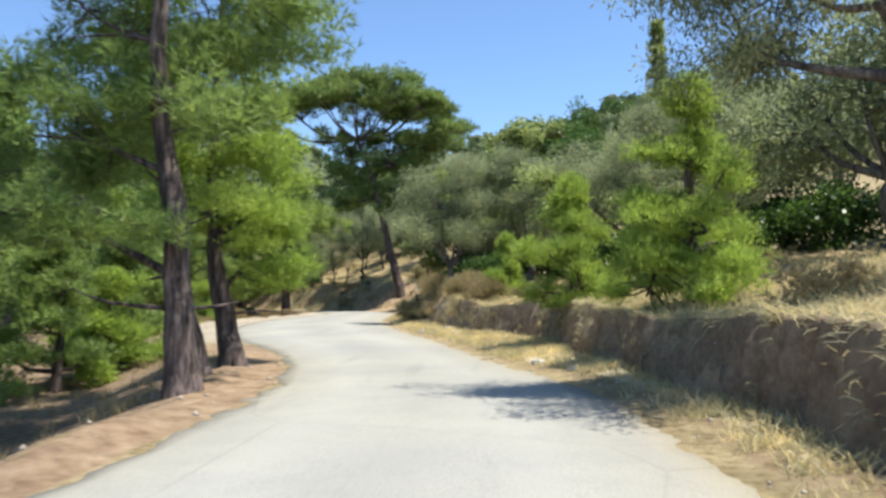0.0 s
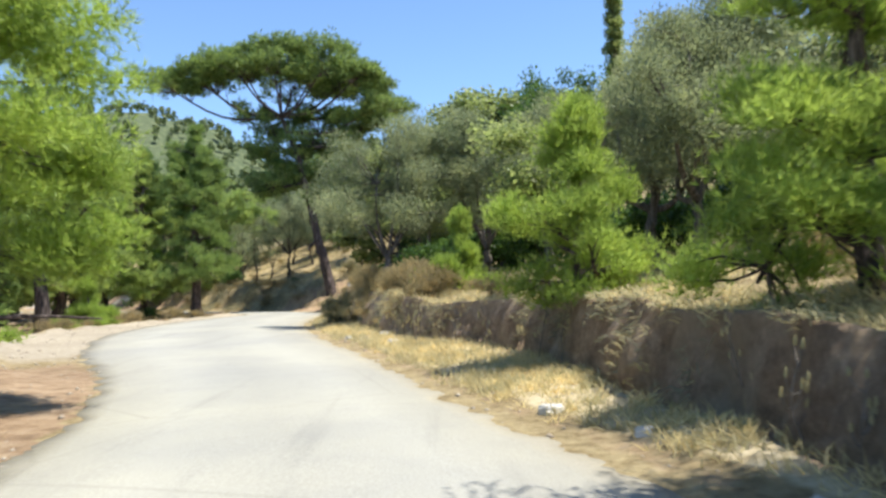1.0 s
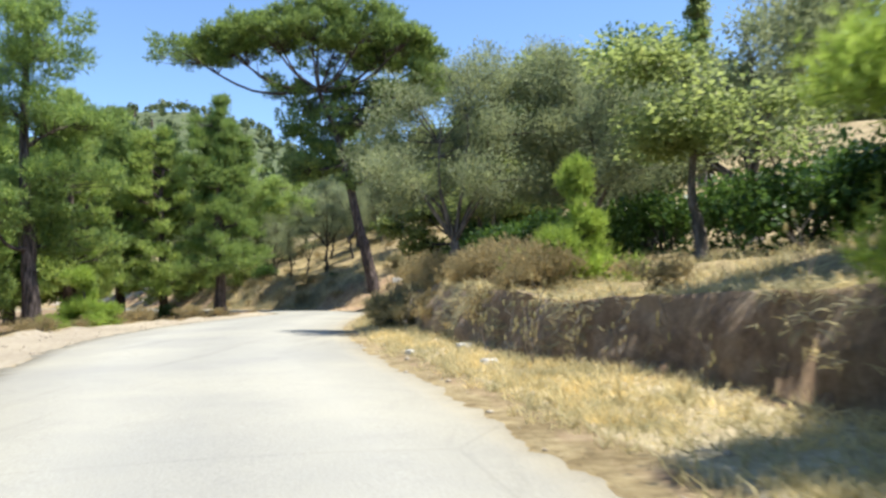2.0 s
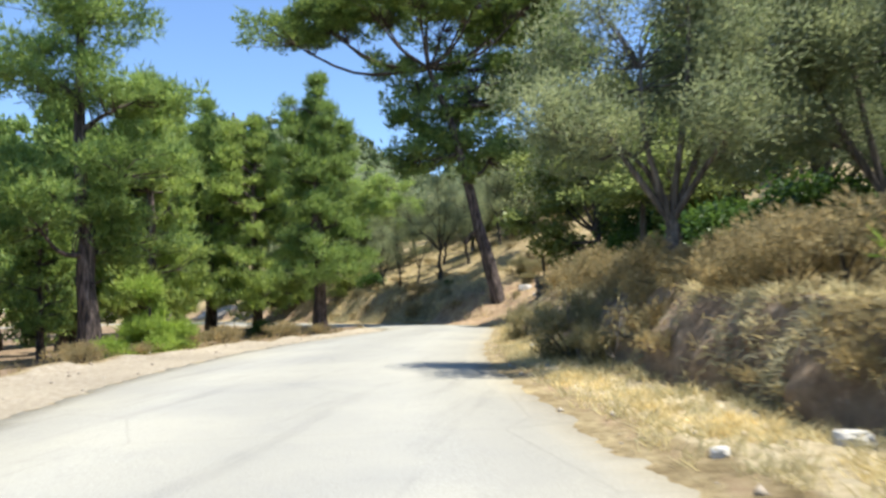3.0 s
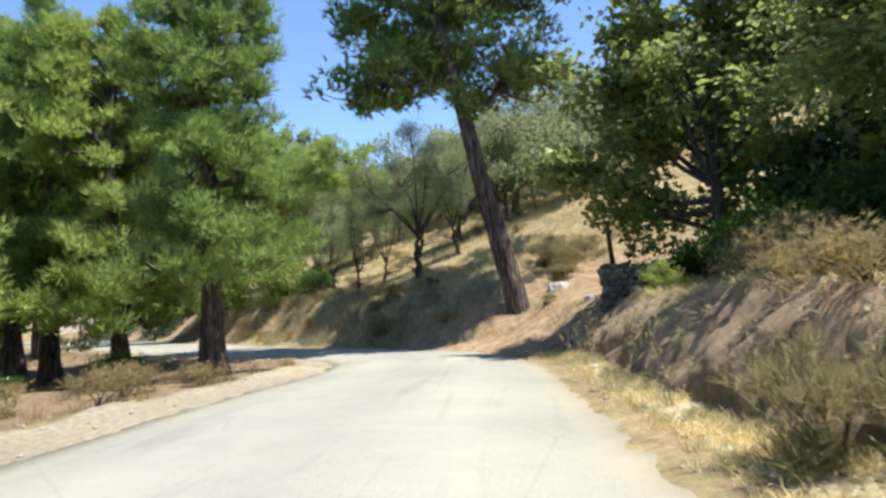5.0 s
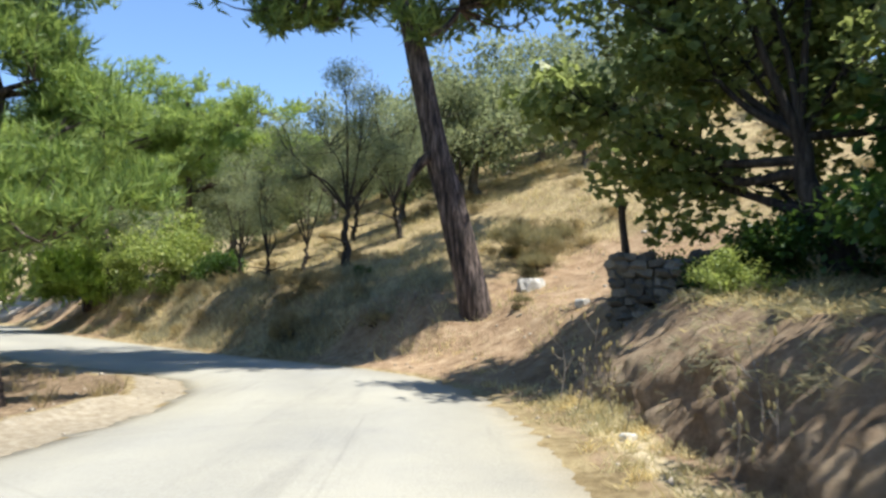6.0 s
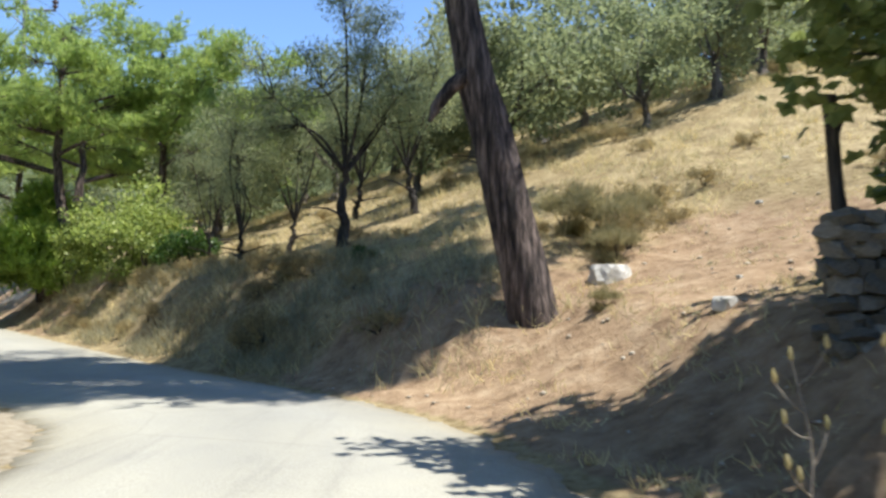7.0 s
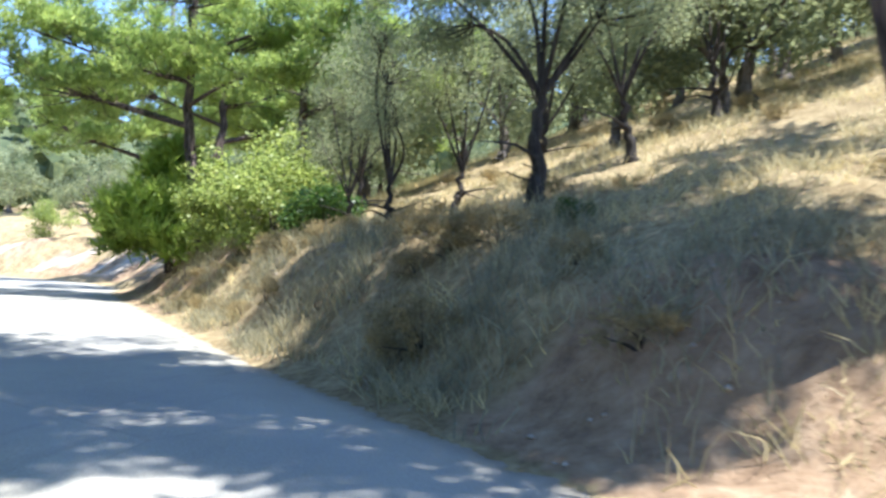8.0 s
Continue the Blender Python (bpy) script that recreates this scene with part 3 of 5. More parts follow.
def fol_leaf(per=90, spread=0.24, length=0.075, width=0.022, droop=0.2, lobes=1):
    return lambda rng, cen: leaves(rng, cen, spread, per, length, width, droop, lobes)


# ---------------------------------------------------------------- pines
# three pines leaning over the road's left shoulder
p = grow_tree("pine_tree", 11, [(0, 0, 0), (-0.1, 0.05, 2.0), (-0.3, 0.1, 4.5), (-0.2, 0.2, 9.5)], 0.2,
              [(-2.0, 0.2, 3.4, 1.7, 1.6, 0.8, 48), (0.0, -0.3, 3.9, 1.2, 1.4, 0.7, 34), (-1.6, 0.6, 5.2, 2.0, 1.8, 0.9, 60), (0.6, 0.3, 5.4, 1.5, 1.7, 0.9, 50),
               (-0.4, 0, 7.0, 2.4, 2.4, 1.1, 80), (-0.2, 0.2, 9.0, 1.7, 1.7, 1.4, 40), (-2.9, 1.0, 2.6, 1.3, 1.2, 0.7, 26), (-1.0, -0.6, 2.5, 0.9, 0.8, 0.5, 16)],
              fol_pine(56, 6, 0.21, 0.15, 0.016), PINE_BARK, NEEDLE, 12, bare=6, sag=-0.04, stout=0.6)
tagged(place(p, -2.0, 12.1, sink=0.15), "tall green pine with grey fissured trunk on the shoulder", "tree", "roadside pines")
p = grow_tree("pine_tree", 12, [(0, 0, 0), (-0.35, 0, 1.8), (-0.8, 0.3, 4.2), (-1.0, 0.4, 7.5)], 0.14,
              [(-1.6, 0.4, 4.2, 1.4, 1.4, 0.9, 40), (-0.6, 0.8, 6.0, 1.6, 1.6, 1.0, 55), (-1.0, 0.4, 7.6, 1.2, 1.2, 1.0, 40)],
              fol_pine(50, 6, 0.22, 0.15, 0.016), PINE_BARK, NEEDLE, 10, bare=4, sag=-0.04)
tagged(place(p, -2.35, 13.7, sink=0.15), "slender dark-trunked pine leaning away from the road", "tree", "roadside pines")
p = grow_tree("pine_tree", 13, [(0, 0, 0), (-0.3, 0.1, 1.6), (-0.45, 0.3, 3.4), (-0.3, 0.5, 6.6)], 0.19,
              [(0.35, 0.2, 2.6, 1.0, 1.1, 0.8, 30), (0.3, 1.2, 1.6, 0.95, 1.0, 0.8, 27), (-1.1, 0.8, 2.9, 1.3, 1.2, 0.8, 28), (-0.2, 0.6, 4.0, 1.4, 1.5, 0.9, 38),
               (-0.3, 0.5, 5.6, 1.5, 1.5, 1.1, 38)],
              fol_pine(72, 7, 0.22, 0.13, 0.013, up=0.5), PINE_BARK, NEEDLE_YOUNG, 12, bare=3, sag=-0.02)
tagged(place(p, -2.5, 15.5, sink=0.12), "leaning pine with low yellow-green boughs over the shoulder", "tree", "roadside pines")

# the great umbrella pine at the bend
p = grow_tree("umbrella_pine", 21, [(0.3, 0, -1.3), (0.05, 0, -0.4), (-0.45, 0.1, 2.0), (-0.95, 0.1, 4.0), (-1.4, 0, 6.2), (-2.1, 0, 9.0), (-3.0, 0, 11.4)], 0.41,
              [(-10.4, -0.4, 13.6, 2.0, 2.2, 0.7, 80), (-8.2, 0.2, 14.2, 2.2, 2.6, 0.8, 100), (-5.6, 0.3, 14.9, 2.4, 2.8, 0.9, 120), (-3.0, 0.2, 15.4, 2.4, 3.0, 0.9, 120), (-0.6, 0, 15.2, 2.2, 3.0, 1.1, 120), (1.2, 0.6, 14.2, 1.7, 2.4, 1.0, 80),
               (-3.0, -2.4, 14.1, 2.4, 1.6, 1.0, 80), (-3.6, 0.6, 9.9, 2.0, 2.2, 1.3, 110), (-0.6, 0.9, 10.6, 2.3, 2.6, 1.7, 170), (1.6, 1.0, 11.2, 1.7, 1.8, 0.8, 80), (2.9, 0.8, 11.4, 1.3, 1.4, 0.6, 50), (-2.2, 0.2, 13.6, 2.4, 2.4, 0.8, 80), (1.2, 2.9, 14.4, 1.7, 1.8, 0.9, 80), (2.9, 2.7, 13.8, 1.4, 1.7, 0.8, 60), (3.5, 5.0, 13.1, 1.5, 1.6, 0.7, 60), (-5.4, -1.8, 14.0, 2.2, 1.4, 0.8, 80), (-0.2, -2.0, 13.9, 2.0, 1.3, 0.8, 80), (-7.8, -1.5, 13.5, 1.8, 1.4, 0.7, 60), (2.0, -1.5, 13.6, 1.6, 1.5, 0.8, 75), (-0.2, 4.2, 14.1, 1.7, 1.3, 0.8, 65), (3.1, -0.4, 12.0, 1.3, 1.4, 0.5, 40), (-1.6, 1.0, 8.4, 2.4, 2.4, 1.2, 120),
               (-3.6, -0.2, 7.2, 2.0, 2.0, 0.8, 75), (-0.3, 0.4, 7.0, 1.5, 1.8, 0.9, 70), (-4.9, 0.2, 11.9, 1.0, 1.2, 0.5, 26)],
              fol_pine(19, 5, 0.27, 0.28, 0.056, 0.7), PINE_BARK, NEEDLE_OLD, 18, sag=0.14, bare=0, flare=1.9, stout=1.5, wander=0.025)
stub_v, stub_q = tube([(-0.85, 0.0, 3.75), (-1.2, -0.05, 3.5), (-1.42, -0.08, 3.2), (-1.5, -0.1, 3.0)], (0.14, 0.11, 0.08, 0.03), 8)
part("broken_limb", mesh_of("broken_limb", stub_v, [stub_q], PINE_BARK, True), p, "snapped-off dark limb stub")
tagged(place(p, -4.55, 57.4, sink=0.45), "huge old umbrella pine with a leaning, deeply fissured trunk", "tree")


def young_pine(seed, tall, wide, mat, name="pine_tree", low=0.12, n=1.0, fol=None, leaders=0, taper=0.7):
    """A ragged conical pine, clothed almost to the ground, in tiers of boughs, with a few side leaders."""
    rng = np.random.default_rng(seed)
    blobs = []
    tiers = max(5, int(tall / 1.1))
    for k in range(tiers):
        f = (k + 0.5) / tiers
        z = tall * (low + (0.97 - low) * f)
        r = wide * (1 - f) ** taper * rng.uniform(0.75, 1.25) + 0.1
        arms = max(1, round(5 * (1 - f) ** 0.8))
        a0 = rng.uniform(0, 6.28)
        for j in range(arms):
            a = a0 + j * 6.28 / arms + rng.normal(0, 0.3)
            reach = r * rng.uniform(0.45, 0.75) if arms > 1 else 0.05
            rb = r * rng.uniform(0.36, 0.5)
            blobs.append((reach * math.cos(a), reach * math.sin(a), z + rng.normal(0, 0.2) + 0.12 * reach, rb, rb, tall / tiers * rng.uniform(0.55, 0.85), max(5, int(n * (5 + 19 * rb * r)))))
    for j in range(leaders):
        a, reach = rng.uniform(0, 6.28), wide * rng.uniform(0.25, 0.65)
        top = rng.uniform(0.7, 1.0)
        for f, w in ((0.72, 0.6), (0.82, 0.42), (0.91, 0.26), (0.98, 0.12)):
            blobs.append((reach * math.cos(a) * (1.1 - 0.2 * f), reach * math.sin(a) * (1.1 - 0.2 * f), tall * f * top, w, w, tall * 0.06, max(5, int(12 * n * w / 0.4))))
    for f, w in ((0.9, 0.2), (0.96, 0.13), (1.01, 0.06)):
        blobs.append((0, 0, tall * f, w * wide * 0.7, w * wide * 0.7, tall * 0.045, int(5 + 9 * n * w / 0.2)))
    tr = [(0, 0, 0), (rng.normal(0, 0.04) * tall * 0.4, rng.normal(0, 0.04) * tall * 0.4, tall * 0.5), (0, 0, tall * 0.9)]
    return grow_tree(name, seed + 500, tr, 0.02 * tall + 0.035, blobs, fol or fol_pine(14, 4, 0.25, 0.3, 0.055, 0.9), PINE_BARK, mat, 9, sag=-0.02)


ROW = "pines beside the shoulder"
ROW_LABEL = "dense young green pine, boughs almost to the ground"
fine = fol_pine(13, 5, 0.22, 0.27, 0.04, 1.3)
a = young_pine(31, 10.2, 1.95, NEEDLE, n=0.85, low=0.2, leaders=6, taper=0.55, fol=fol_pine(18, 5, 0.22, 0.24, 0.026, 1.2))
tagged(place(a, -11.1, 51.3), "bushy green pine with a short reddish trunk at the bend", "tree", ROW)
b = young_pine(32, 11.4, 2.9, NEEDLE_SUN_TINT, low=0.16, n=0.6, leaders=9, taper=0.5, fol=fine)
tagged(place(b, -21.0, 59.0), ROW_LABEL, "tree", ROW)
c = young_pine(33, 9.8, 2.5, NEEDLE_SUN_TINT, low=0.14, n=0.65, leaders=9, taper=0.5, fol=fine)
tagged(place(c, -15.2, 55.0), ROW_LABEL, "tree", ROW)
copy_thing(a, stand(-18.2, 56.5, 130, 1.12))
copy_thing(c, stand(-18.0, 50.6, 75, 1.1))
d = young_pine(34, 10.4, 2.7, NEEDLE, low=0.15, n=0.26, leaders=4, taper=0.5, fol=fol_pine(7, 3, 0.3, 0.36, 0.13, 0.9))
tagged(place(d, -24.5, 57.0), "green pine standing among others behind the shoulder", "tree", ROW)
for x, y, turn, size in ((-26.0, 68.0, 160, 1.1), (-31.0, 71.0, 10, 1.15), (-38.0, 74.0, 200, 1.2), (-24.0, 62.8, 200, 0.9), (-29.0, 62.0, 300, 1.15), (-27.5, 54.0, 90, 1.0), (-33.0, 58.0, 20, 1.1),
                         (-21.0, 49.5, 250, 0.95), (-37.0, 64.0, 170, 1.25), (-25.5, 44.5, 310, 0.95), (-32.0, 48.0, 75, 1.2), (-18.0, 34.0, 15, 0.9), (-14.5, 27.0, 190, 0.85), (-27.0, 36.0, 140, 1.05),
                         (-10.5, 19.5, 60, 0.62), (-14.0, 15.5, 270, 0.7), (-16.8, 39.0, 30, 0.4), (-17.6, 43.6, 140, 0.45), (-19.8, 46.6, 250, 0.5), (-22.5, 52.4, 80, 0.5), (-20.0, 41.0, 310, 0.5), (-24.5, 48.4, 200, 0.55), (-16.2, 35.6, 100, 0.42), (-21.0, 37.0, 20, 0.55)):
    copy_thing(d, stand(x, y, turn, size))
e = young_pine(35, 4.2, 1.5, NEEDLE, low=0.12, n=1.0, leaders=2, fol=fol_pine(16, 5, 0.2, 0.2, 0.028, 0.7))
tagged(place(e, -5.6, 11.6), "half-grown pine in the shade of the taller ones", "young tree", "young pines")
copy_thing(e, stand(-8.2, 14.0, 330, 1.1))
copy_thing(e, stand(-6.6, 17.4, 40, 0.8))
copy_thing(e, stand(-7.4, 22.0, 120, 0.9))
# an older pine on the left with a bare trunk
p = grow_tree("pine_tree", 41, [(0, 0, 0), (-0.15, 0, 3.0), (-0.5, 0.2, 6.5), (-0.4, 0.4, 11.5)], 0.3,
              [(1.2, 0, 5.2, 1.5, 1.6, 0.9, 75), (-1.9, 0.4, 5.0, 1.9, 1.8, 0.9, 70), (1.2, 0.6, 7.4, 1.6, 1.8, 1.1, 90), (-1.8, 0, 8.2, 2.2, 2.2, 1.1, 90),
               (0.6, -0.4, 10.0, 2.3, 2.3, 1.2, 95), (-0.4, 0.4, 12.0, 1.7, 1.7, 1.2, 60), (-0.6, -1.5, 3.8, 1.5, 1.4, 0.8, 45), (0.9, 1.2, 3.4, 1.5, 1.4, 0.8, 45)],
              fol_pine(26, 5, 0.25, 0.26, 0.032), PINE_BARK, NEEDLE, 12, bare=5, sag=0.0)
tagged(place(p, -14.2, 41.0), "older pine with a tall dark trunk and layered crown", "tree", ROW)
copy_thing(p, stand(-23.5, 39.0, 120, 0.95))
# bright little pines
low = young_pine(51, 2.0, 1.05, NEEDLE_YOUNG, n=1.5, name="young_pine", fol=fol_pine(20, 5, 0.16, 0.16, 0.02, 0.8))
tagged(place(low, -12.3, 40.6), "knee-high to man-high bright green pine seedling", "young tree", "young pines")
copy_thing(low, stand(-9.6, 27.5, 80, 0.8))
copy_thing(low, stand(2.2, 27.0, 200, 0.72, 0.08, 1.25))
copy_thing(low, stand(-6.3, 19.0, 150, 1.0))
fol_y = fol_pine(44, 6, 0.17, 0.105, 0.011, 1.0)
p = young_pine(52, 3.2, 1.2, NEEDLE_YOUNG, n=1.6, name="young_pine", fol=fol_y, low=0.04)
tagged(place(p, 4.65, 14.3), "feathery yellow-green young pine on the bank top", "young tree", "young pines")
p = young_pine(53, 2.35, 1.0, NEEDLE_YOUNG, n=1.3, name="young_pine", fol=fol_y, low=0.08)
tagged(place(p, 3.35, 18.6), "bright green young pine at the bank's broken lip", "young tree", "young pines")
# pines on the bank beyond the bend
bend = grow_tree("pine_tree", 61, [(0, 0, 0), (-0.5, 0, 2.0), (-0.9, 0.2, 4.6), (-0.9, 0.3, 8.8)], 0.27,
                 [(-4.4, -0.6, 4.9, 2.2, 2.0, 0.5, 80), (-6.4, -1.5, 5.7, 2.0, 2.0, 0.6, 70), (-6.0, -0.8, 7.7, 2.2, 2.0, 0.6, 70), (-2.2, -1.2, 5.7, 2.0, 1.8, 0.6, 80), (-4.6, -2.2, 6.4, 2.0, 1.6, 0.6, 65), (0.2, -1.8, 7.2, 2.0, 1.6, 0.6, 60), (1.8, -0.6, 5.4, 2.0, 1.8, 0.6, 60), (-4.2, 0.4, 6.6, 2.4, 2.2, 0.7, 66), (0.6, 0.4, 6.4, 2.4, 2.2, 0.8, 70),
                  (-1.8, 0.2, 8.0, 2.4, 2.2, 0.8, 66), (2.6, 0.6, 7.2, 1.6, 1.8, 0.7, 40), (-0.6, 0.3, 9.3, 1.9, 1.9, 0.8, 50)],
                 fol_pine(16, 5, 0.2, 0.26, 0.042, 0.9), PINE_BARK, NEEDLE_SUN_TINT, 12, bare=4, sag=0.0, gaps=0.6)
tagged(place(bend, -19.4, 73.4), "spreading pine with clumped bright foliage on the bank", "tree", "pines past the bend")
for x, y, turn, size in ((-17.2, 74.6, 140, 0.85), (-23.5, 79.5, 250, 1.05), (-28.5, 86.5, 30, 1.0), (-20.5, 84.0, 200, 0.9)):
    copy_thing(bend, stand(x, y, turn, size))
dense = young_pine(54, 2.6, 1.5, NEEDLE_YOUNG, n=1.6, name="young_pine", low=0.15)
tagged(place(dense, -21.0, 74.0, 0, 1.4), "round dense pine bush hanging over the road's edge", "young tree", "young pines")

# ---------------------------------------------------------------- olives and other broad-leaved trees
OLIVES = "olive grove"
fol_o = fol_leaf(115, 0.25, 0.10, 0.028, -0.45)
p = grow_tree("olive_tree", 71, [(0, 0, 0), (0.06, 0, 0.3), (-0.1, 0.05, 0.6), (-0.12, 0.1, 0.95)], 0.19,
              [(-1.1, 0, 2.3, 1.1, 1.2, 0.8, 60), (0.9, -0.3, 2.4, 1.3, 1.3, 0.9, 72), (-0.4, 0.3, 3.6, 1.5, 1.5, 1.0, 90), (1.1, 0.3, 3.8, 1.4, 1.5, 1.0, 84), (0.3, 0, 4.6, 1.1, 1.1, 0.7, 50), (-1.4, 0.2, 3.1, 0.9, 1.0, 0.8, 40)],
              fol_o, OLIVE_BARK, OLIVE_LEAF, 12, bare=1, taper=0.5, stout=1.1, sag=-0.04)
tagged(place(p, 0.28, 32.8), "silvery-green olive tree with forked grey trunk on the bank", "tree", OLIVES)
copy_thing(p, stand(3.2, 33.6, 140, 1.0))
q = grow_tree("olive_tree", 72, [(0, 0, 0), (0.1, 0, 0.8), (-0.4, 0, 1.8), (-0.9, 0, 2.8)], 0.2,
              [(-2.2, 0, 3.4, 1.3, 1.4, 0.9, 95), (-0.6, 0.4, 4.2, 1.5, 1.5, 0.9, 105), (0.9, 0, 3.5, 1.4, 1.4, 1.0, 80), (-2.3, 0.7, 2.6, 0.9, 0.9, 0.7, 45), (0.4, -0.3, 5.0, 1.3, 1.3, 0.7, 60), (-1.6, -0.2, 4.9, 1.3, 1.2, 0.6, 70)],
              fol_leaf(120, 0.2, 0.085, 0.026, 0.1), OLIVE_BARK, OLIVE_LEAF, 10, bare=3, gaps=0.5, taper=0.5)
tagged(place(q, 6.8, 11.0), "open-crowned old olive with dark arching limbs", "tree", OLIVES)
def grove_olive(seed, foliage):
    return grow_tree("olive_tree", seed, [(0, 0, 0), (0.05, 0.05, 0.4), (-0.08, 0, 0.8), (0, 0.05, 1.25)], 0.17,
                     [(-1.3, 0, 2.2, 1.2, 1.1, 0.8, 56), (1.1, 0.3, 2.4, 1.2, 1.2, 0.9, 58), (-0.4, 0, 3.3, 1.3, 1.4, 0.9, 64), (0.7, -0.4, 3.6, 1.1, 1.1, 0.8, 44), (0.1, 0.1, 4.3, 0.9, 0.9, 0.6, 34), (-1.5, 0.5, 3.0, 0.8, 0.8, 0.6, 22)],
                     foliage, OLIVE_BARK, OLIVE_LEAF, 10, bare=2, taper=0.5, stout=1.5, gaps=0.5)


r = grove_olive(73, fol_leaf(130, 0.25, 0.095, 0.026, -0.45))
tagged(place(r, 5.4, 22.4, 0, 0.92), "grey-green olive tree standing in dry grass", "tree", OLIVES)
copy_thing(r, stand(5.6, 20.6, 75, 0.9))
copy_thing(r, stand(6.9, 21.9, 215, 1.0))
rf = grove_olive(75, fol_leaf(34, 0.27, 0.15, 0.06, -0.3))
tagged(place(rf, 8.8, 25.5, 200, 1.1), "grey-green olive tree in the grove above the road", "tree", OLIVES)
for x, y, turn, size in ((9.5, 18.5, 310, 1.1), (12.5, 22.5, 90, 1.2), (13.0, 29.0, 15, 1.2), (10.5, 12.0, 160, 1.1), (4.6, 41.2, 130, 1.05), (5.4, 38.0, 250, 1.05), (7.9, 35.6, 10, 1.15)):
    copy_thing(rf, stand(x, y, turn, size))
far_olive = grow_tree("olive_tree", 74, [(0, 0, 0), (0.1, 0, 0.3), (0.05, 0, 0.6), (0, 0, 0.8)], 0.14,
                      [(-1.0, 0, 1.9, 1.0, 1.0, 0.7, 26), (0.9, 0.2, 2.0, 1.0, 1.0, 0.7, 26), (0, 0, 2.8, 1.3, 1.3, 0.8, 36), (-0.8, 0.6, 1.35, 0.8, 0.8, 0.45, 15), (0.7, -0.5, 1.4, 0.8, 0.8, 0.45, 15)],
                      fol_leaf(34, 0.27, 0.17, 0.066, 0.1), OLIVE_BARK, OLIVE_LEAF, 8, taper=0.5, sag=-0.05)
tagged(place(far_olive, -0.9, 69.0), "small olive tree on the dry hillside", "tree", OLIVES)
rng = np.random.default_rng(77)
SPOTS = [(1.4, 70.2), (3.8, 73.0), (-3.4, 72.5), (-5.8, 75.5), (0.6, 76.5), (-9.0, 78.5), (-2.6, 80.5), (4.6, 81.0), (-7.0, 85.0), (1.6, 87.0), (8.0, 77.5), (-12.0, 86.0), (8.6, 87.5), (12.5, 80.0),
         (-4.0, 93.0), (5.5, 96.0), (-12.5, 95.0), (14.0, 92.0), (-22.0, 92.0), (-30.0, 97.0), (-38.0, 99.0), (-45.0, 101.0), (-52.0, 98.0), (-41.0, 108.0), (-50.0, 110.0), (-33.0, 108.0), (-58.0, 108.0),
         (-15.0, 75.0), (-11.0, 76.0), (-13.0, 79.5), (-7.6, 75.5), (-17.0, 82.5), (-16.5, 79.0), (-4.6, 69.5), (-2.0, 74.5), (7.5, 68.5), (11.0, 66.0), (14.5, 71.0), (-16.0, 103.0), (-6.0, 103.0), (3.0, 106.0), (12.0, 104.0),
         (3.0, 77.0), (6.0, 80.0), (-1.0, 83.5), (2.0, 84.5), (6.5, 85.0), (10.5, 83.5), (-6.0, 80.0), (-9.0, 82.0), (-12.0, 83.0), (-4.5, 87.5), (4.0, 90.5), (9.5, 91.5), (-9.0, 90.0), (0.0, 92.0), (14.5, 86.0), (11.0, 73.5), (16.0, 76.5), (18.0, 82.0), (-5.2, 69.3), (-7.3, 70.2)]
for x, y in SPOTS:
    copy_thing(far_olive, stand(x, y, rng.uniform(0, 360), rng.uniform(1.1, 1.6)))

# broad-leaved trees behind the olive and by the dirt track
p = grow_tree("fig_tree", 81, [(0, 0, 0), (-0.1, 0, 0.5), (-0.3, 0.1, 1.0), (-0.35, 0.2, 1.7)], 0.22,
              [(-2.7, 0.7, 2.4, 0.8, 0.8, 0.6, 45), (-1.8, 0.5, 3.3, 1.0, 1.0, 0.8, 65), (-1.5, 1.2, 1.4, 0.9, 0.8, 0.7, 40), (-2.0, 0.9, 2.0, 0.8, 0.8, 0.6, 30), (-0.4, 1.2, 1.3, 1.0, 0.9, 0.8, 40), (0.6, 0.4, 2.6, 1.3, 1.3, 0.9, 85), (-0.8, 0.6, 4.6, 1.5, 1.5, 1.1, 110), (1.2, 0.7, 4.6, 1.7, 1.6, 1.1, 120),
               (0.3, 0.6, 6.3, 1.6, 1.5, 0.9, 110), (2.8, 0.9, 3.6, 1.4, 1.4, 1.1, 85), (-1.2, 0.4, 5.7, 1.3, 1.3, 0.9, 80), (0.2, 1.8, 3.6, 1.6, 1.2, 1.2, 100), (1.8, 1.9, 5.6, 1.6, 1.4, 1.1, 90), (-2.2, 0.9, 4.5, 1.0, 1.0, 0.8, 55), (-0.9, 0.8, 3.0, 1.2, 1.1, 0.6, 55)],
              fol_leaf(16, 0.25, 0.135, 0.085, 0.35, 3), DARK_BARK, BROAD_LEAF, 12, bare=0, gaps=0.6, taper=0.5, stout=1.0)
tagged(place(p, 0.1, 51.8, 0, 1.1), "large fig tree with broad lobed leaves and dark trunk", "tree")
copy_thing(p, stand(4.6, 48.2, 60, 1.15))
p = grow_tree("oak_tree", 82, [(0, 0, 0), (0.1, 0, 2.0), (0, 0, 4.0), (0, 0.1, 7.5)], 0.28,
              [(-1.3, 0, 7.8, 1.7, 1.7, 1.0, 75), (1.2, 0.2, 8.6, 1.7, 1.7, 1.1, 80), (0, 0, 6.2, 2.2, 2.2, 1.3, 90), (-1.8, 0.4, 4.6, 1.7, 1.7, 1.1, 60), (1.8, 0, 4.6, 1.7, 1.7, 1.1, 60)],
              fol_leaf(36, 0.3, 0.2, 0.11, 0.2), DARK_BARK, DARK_LEAF, 10)
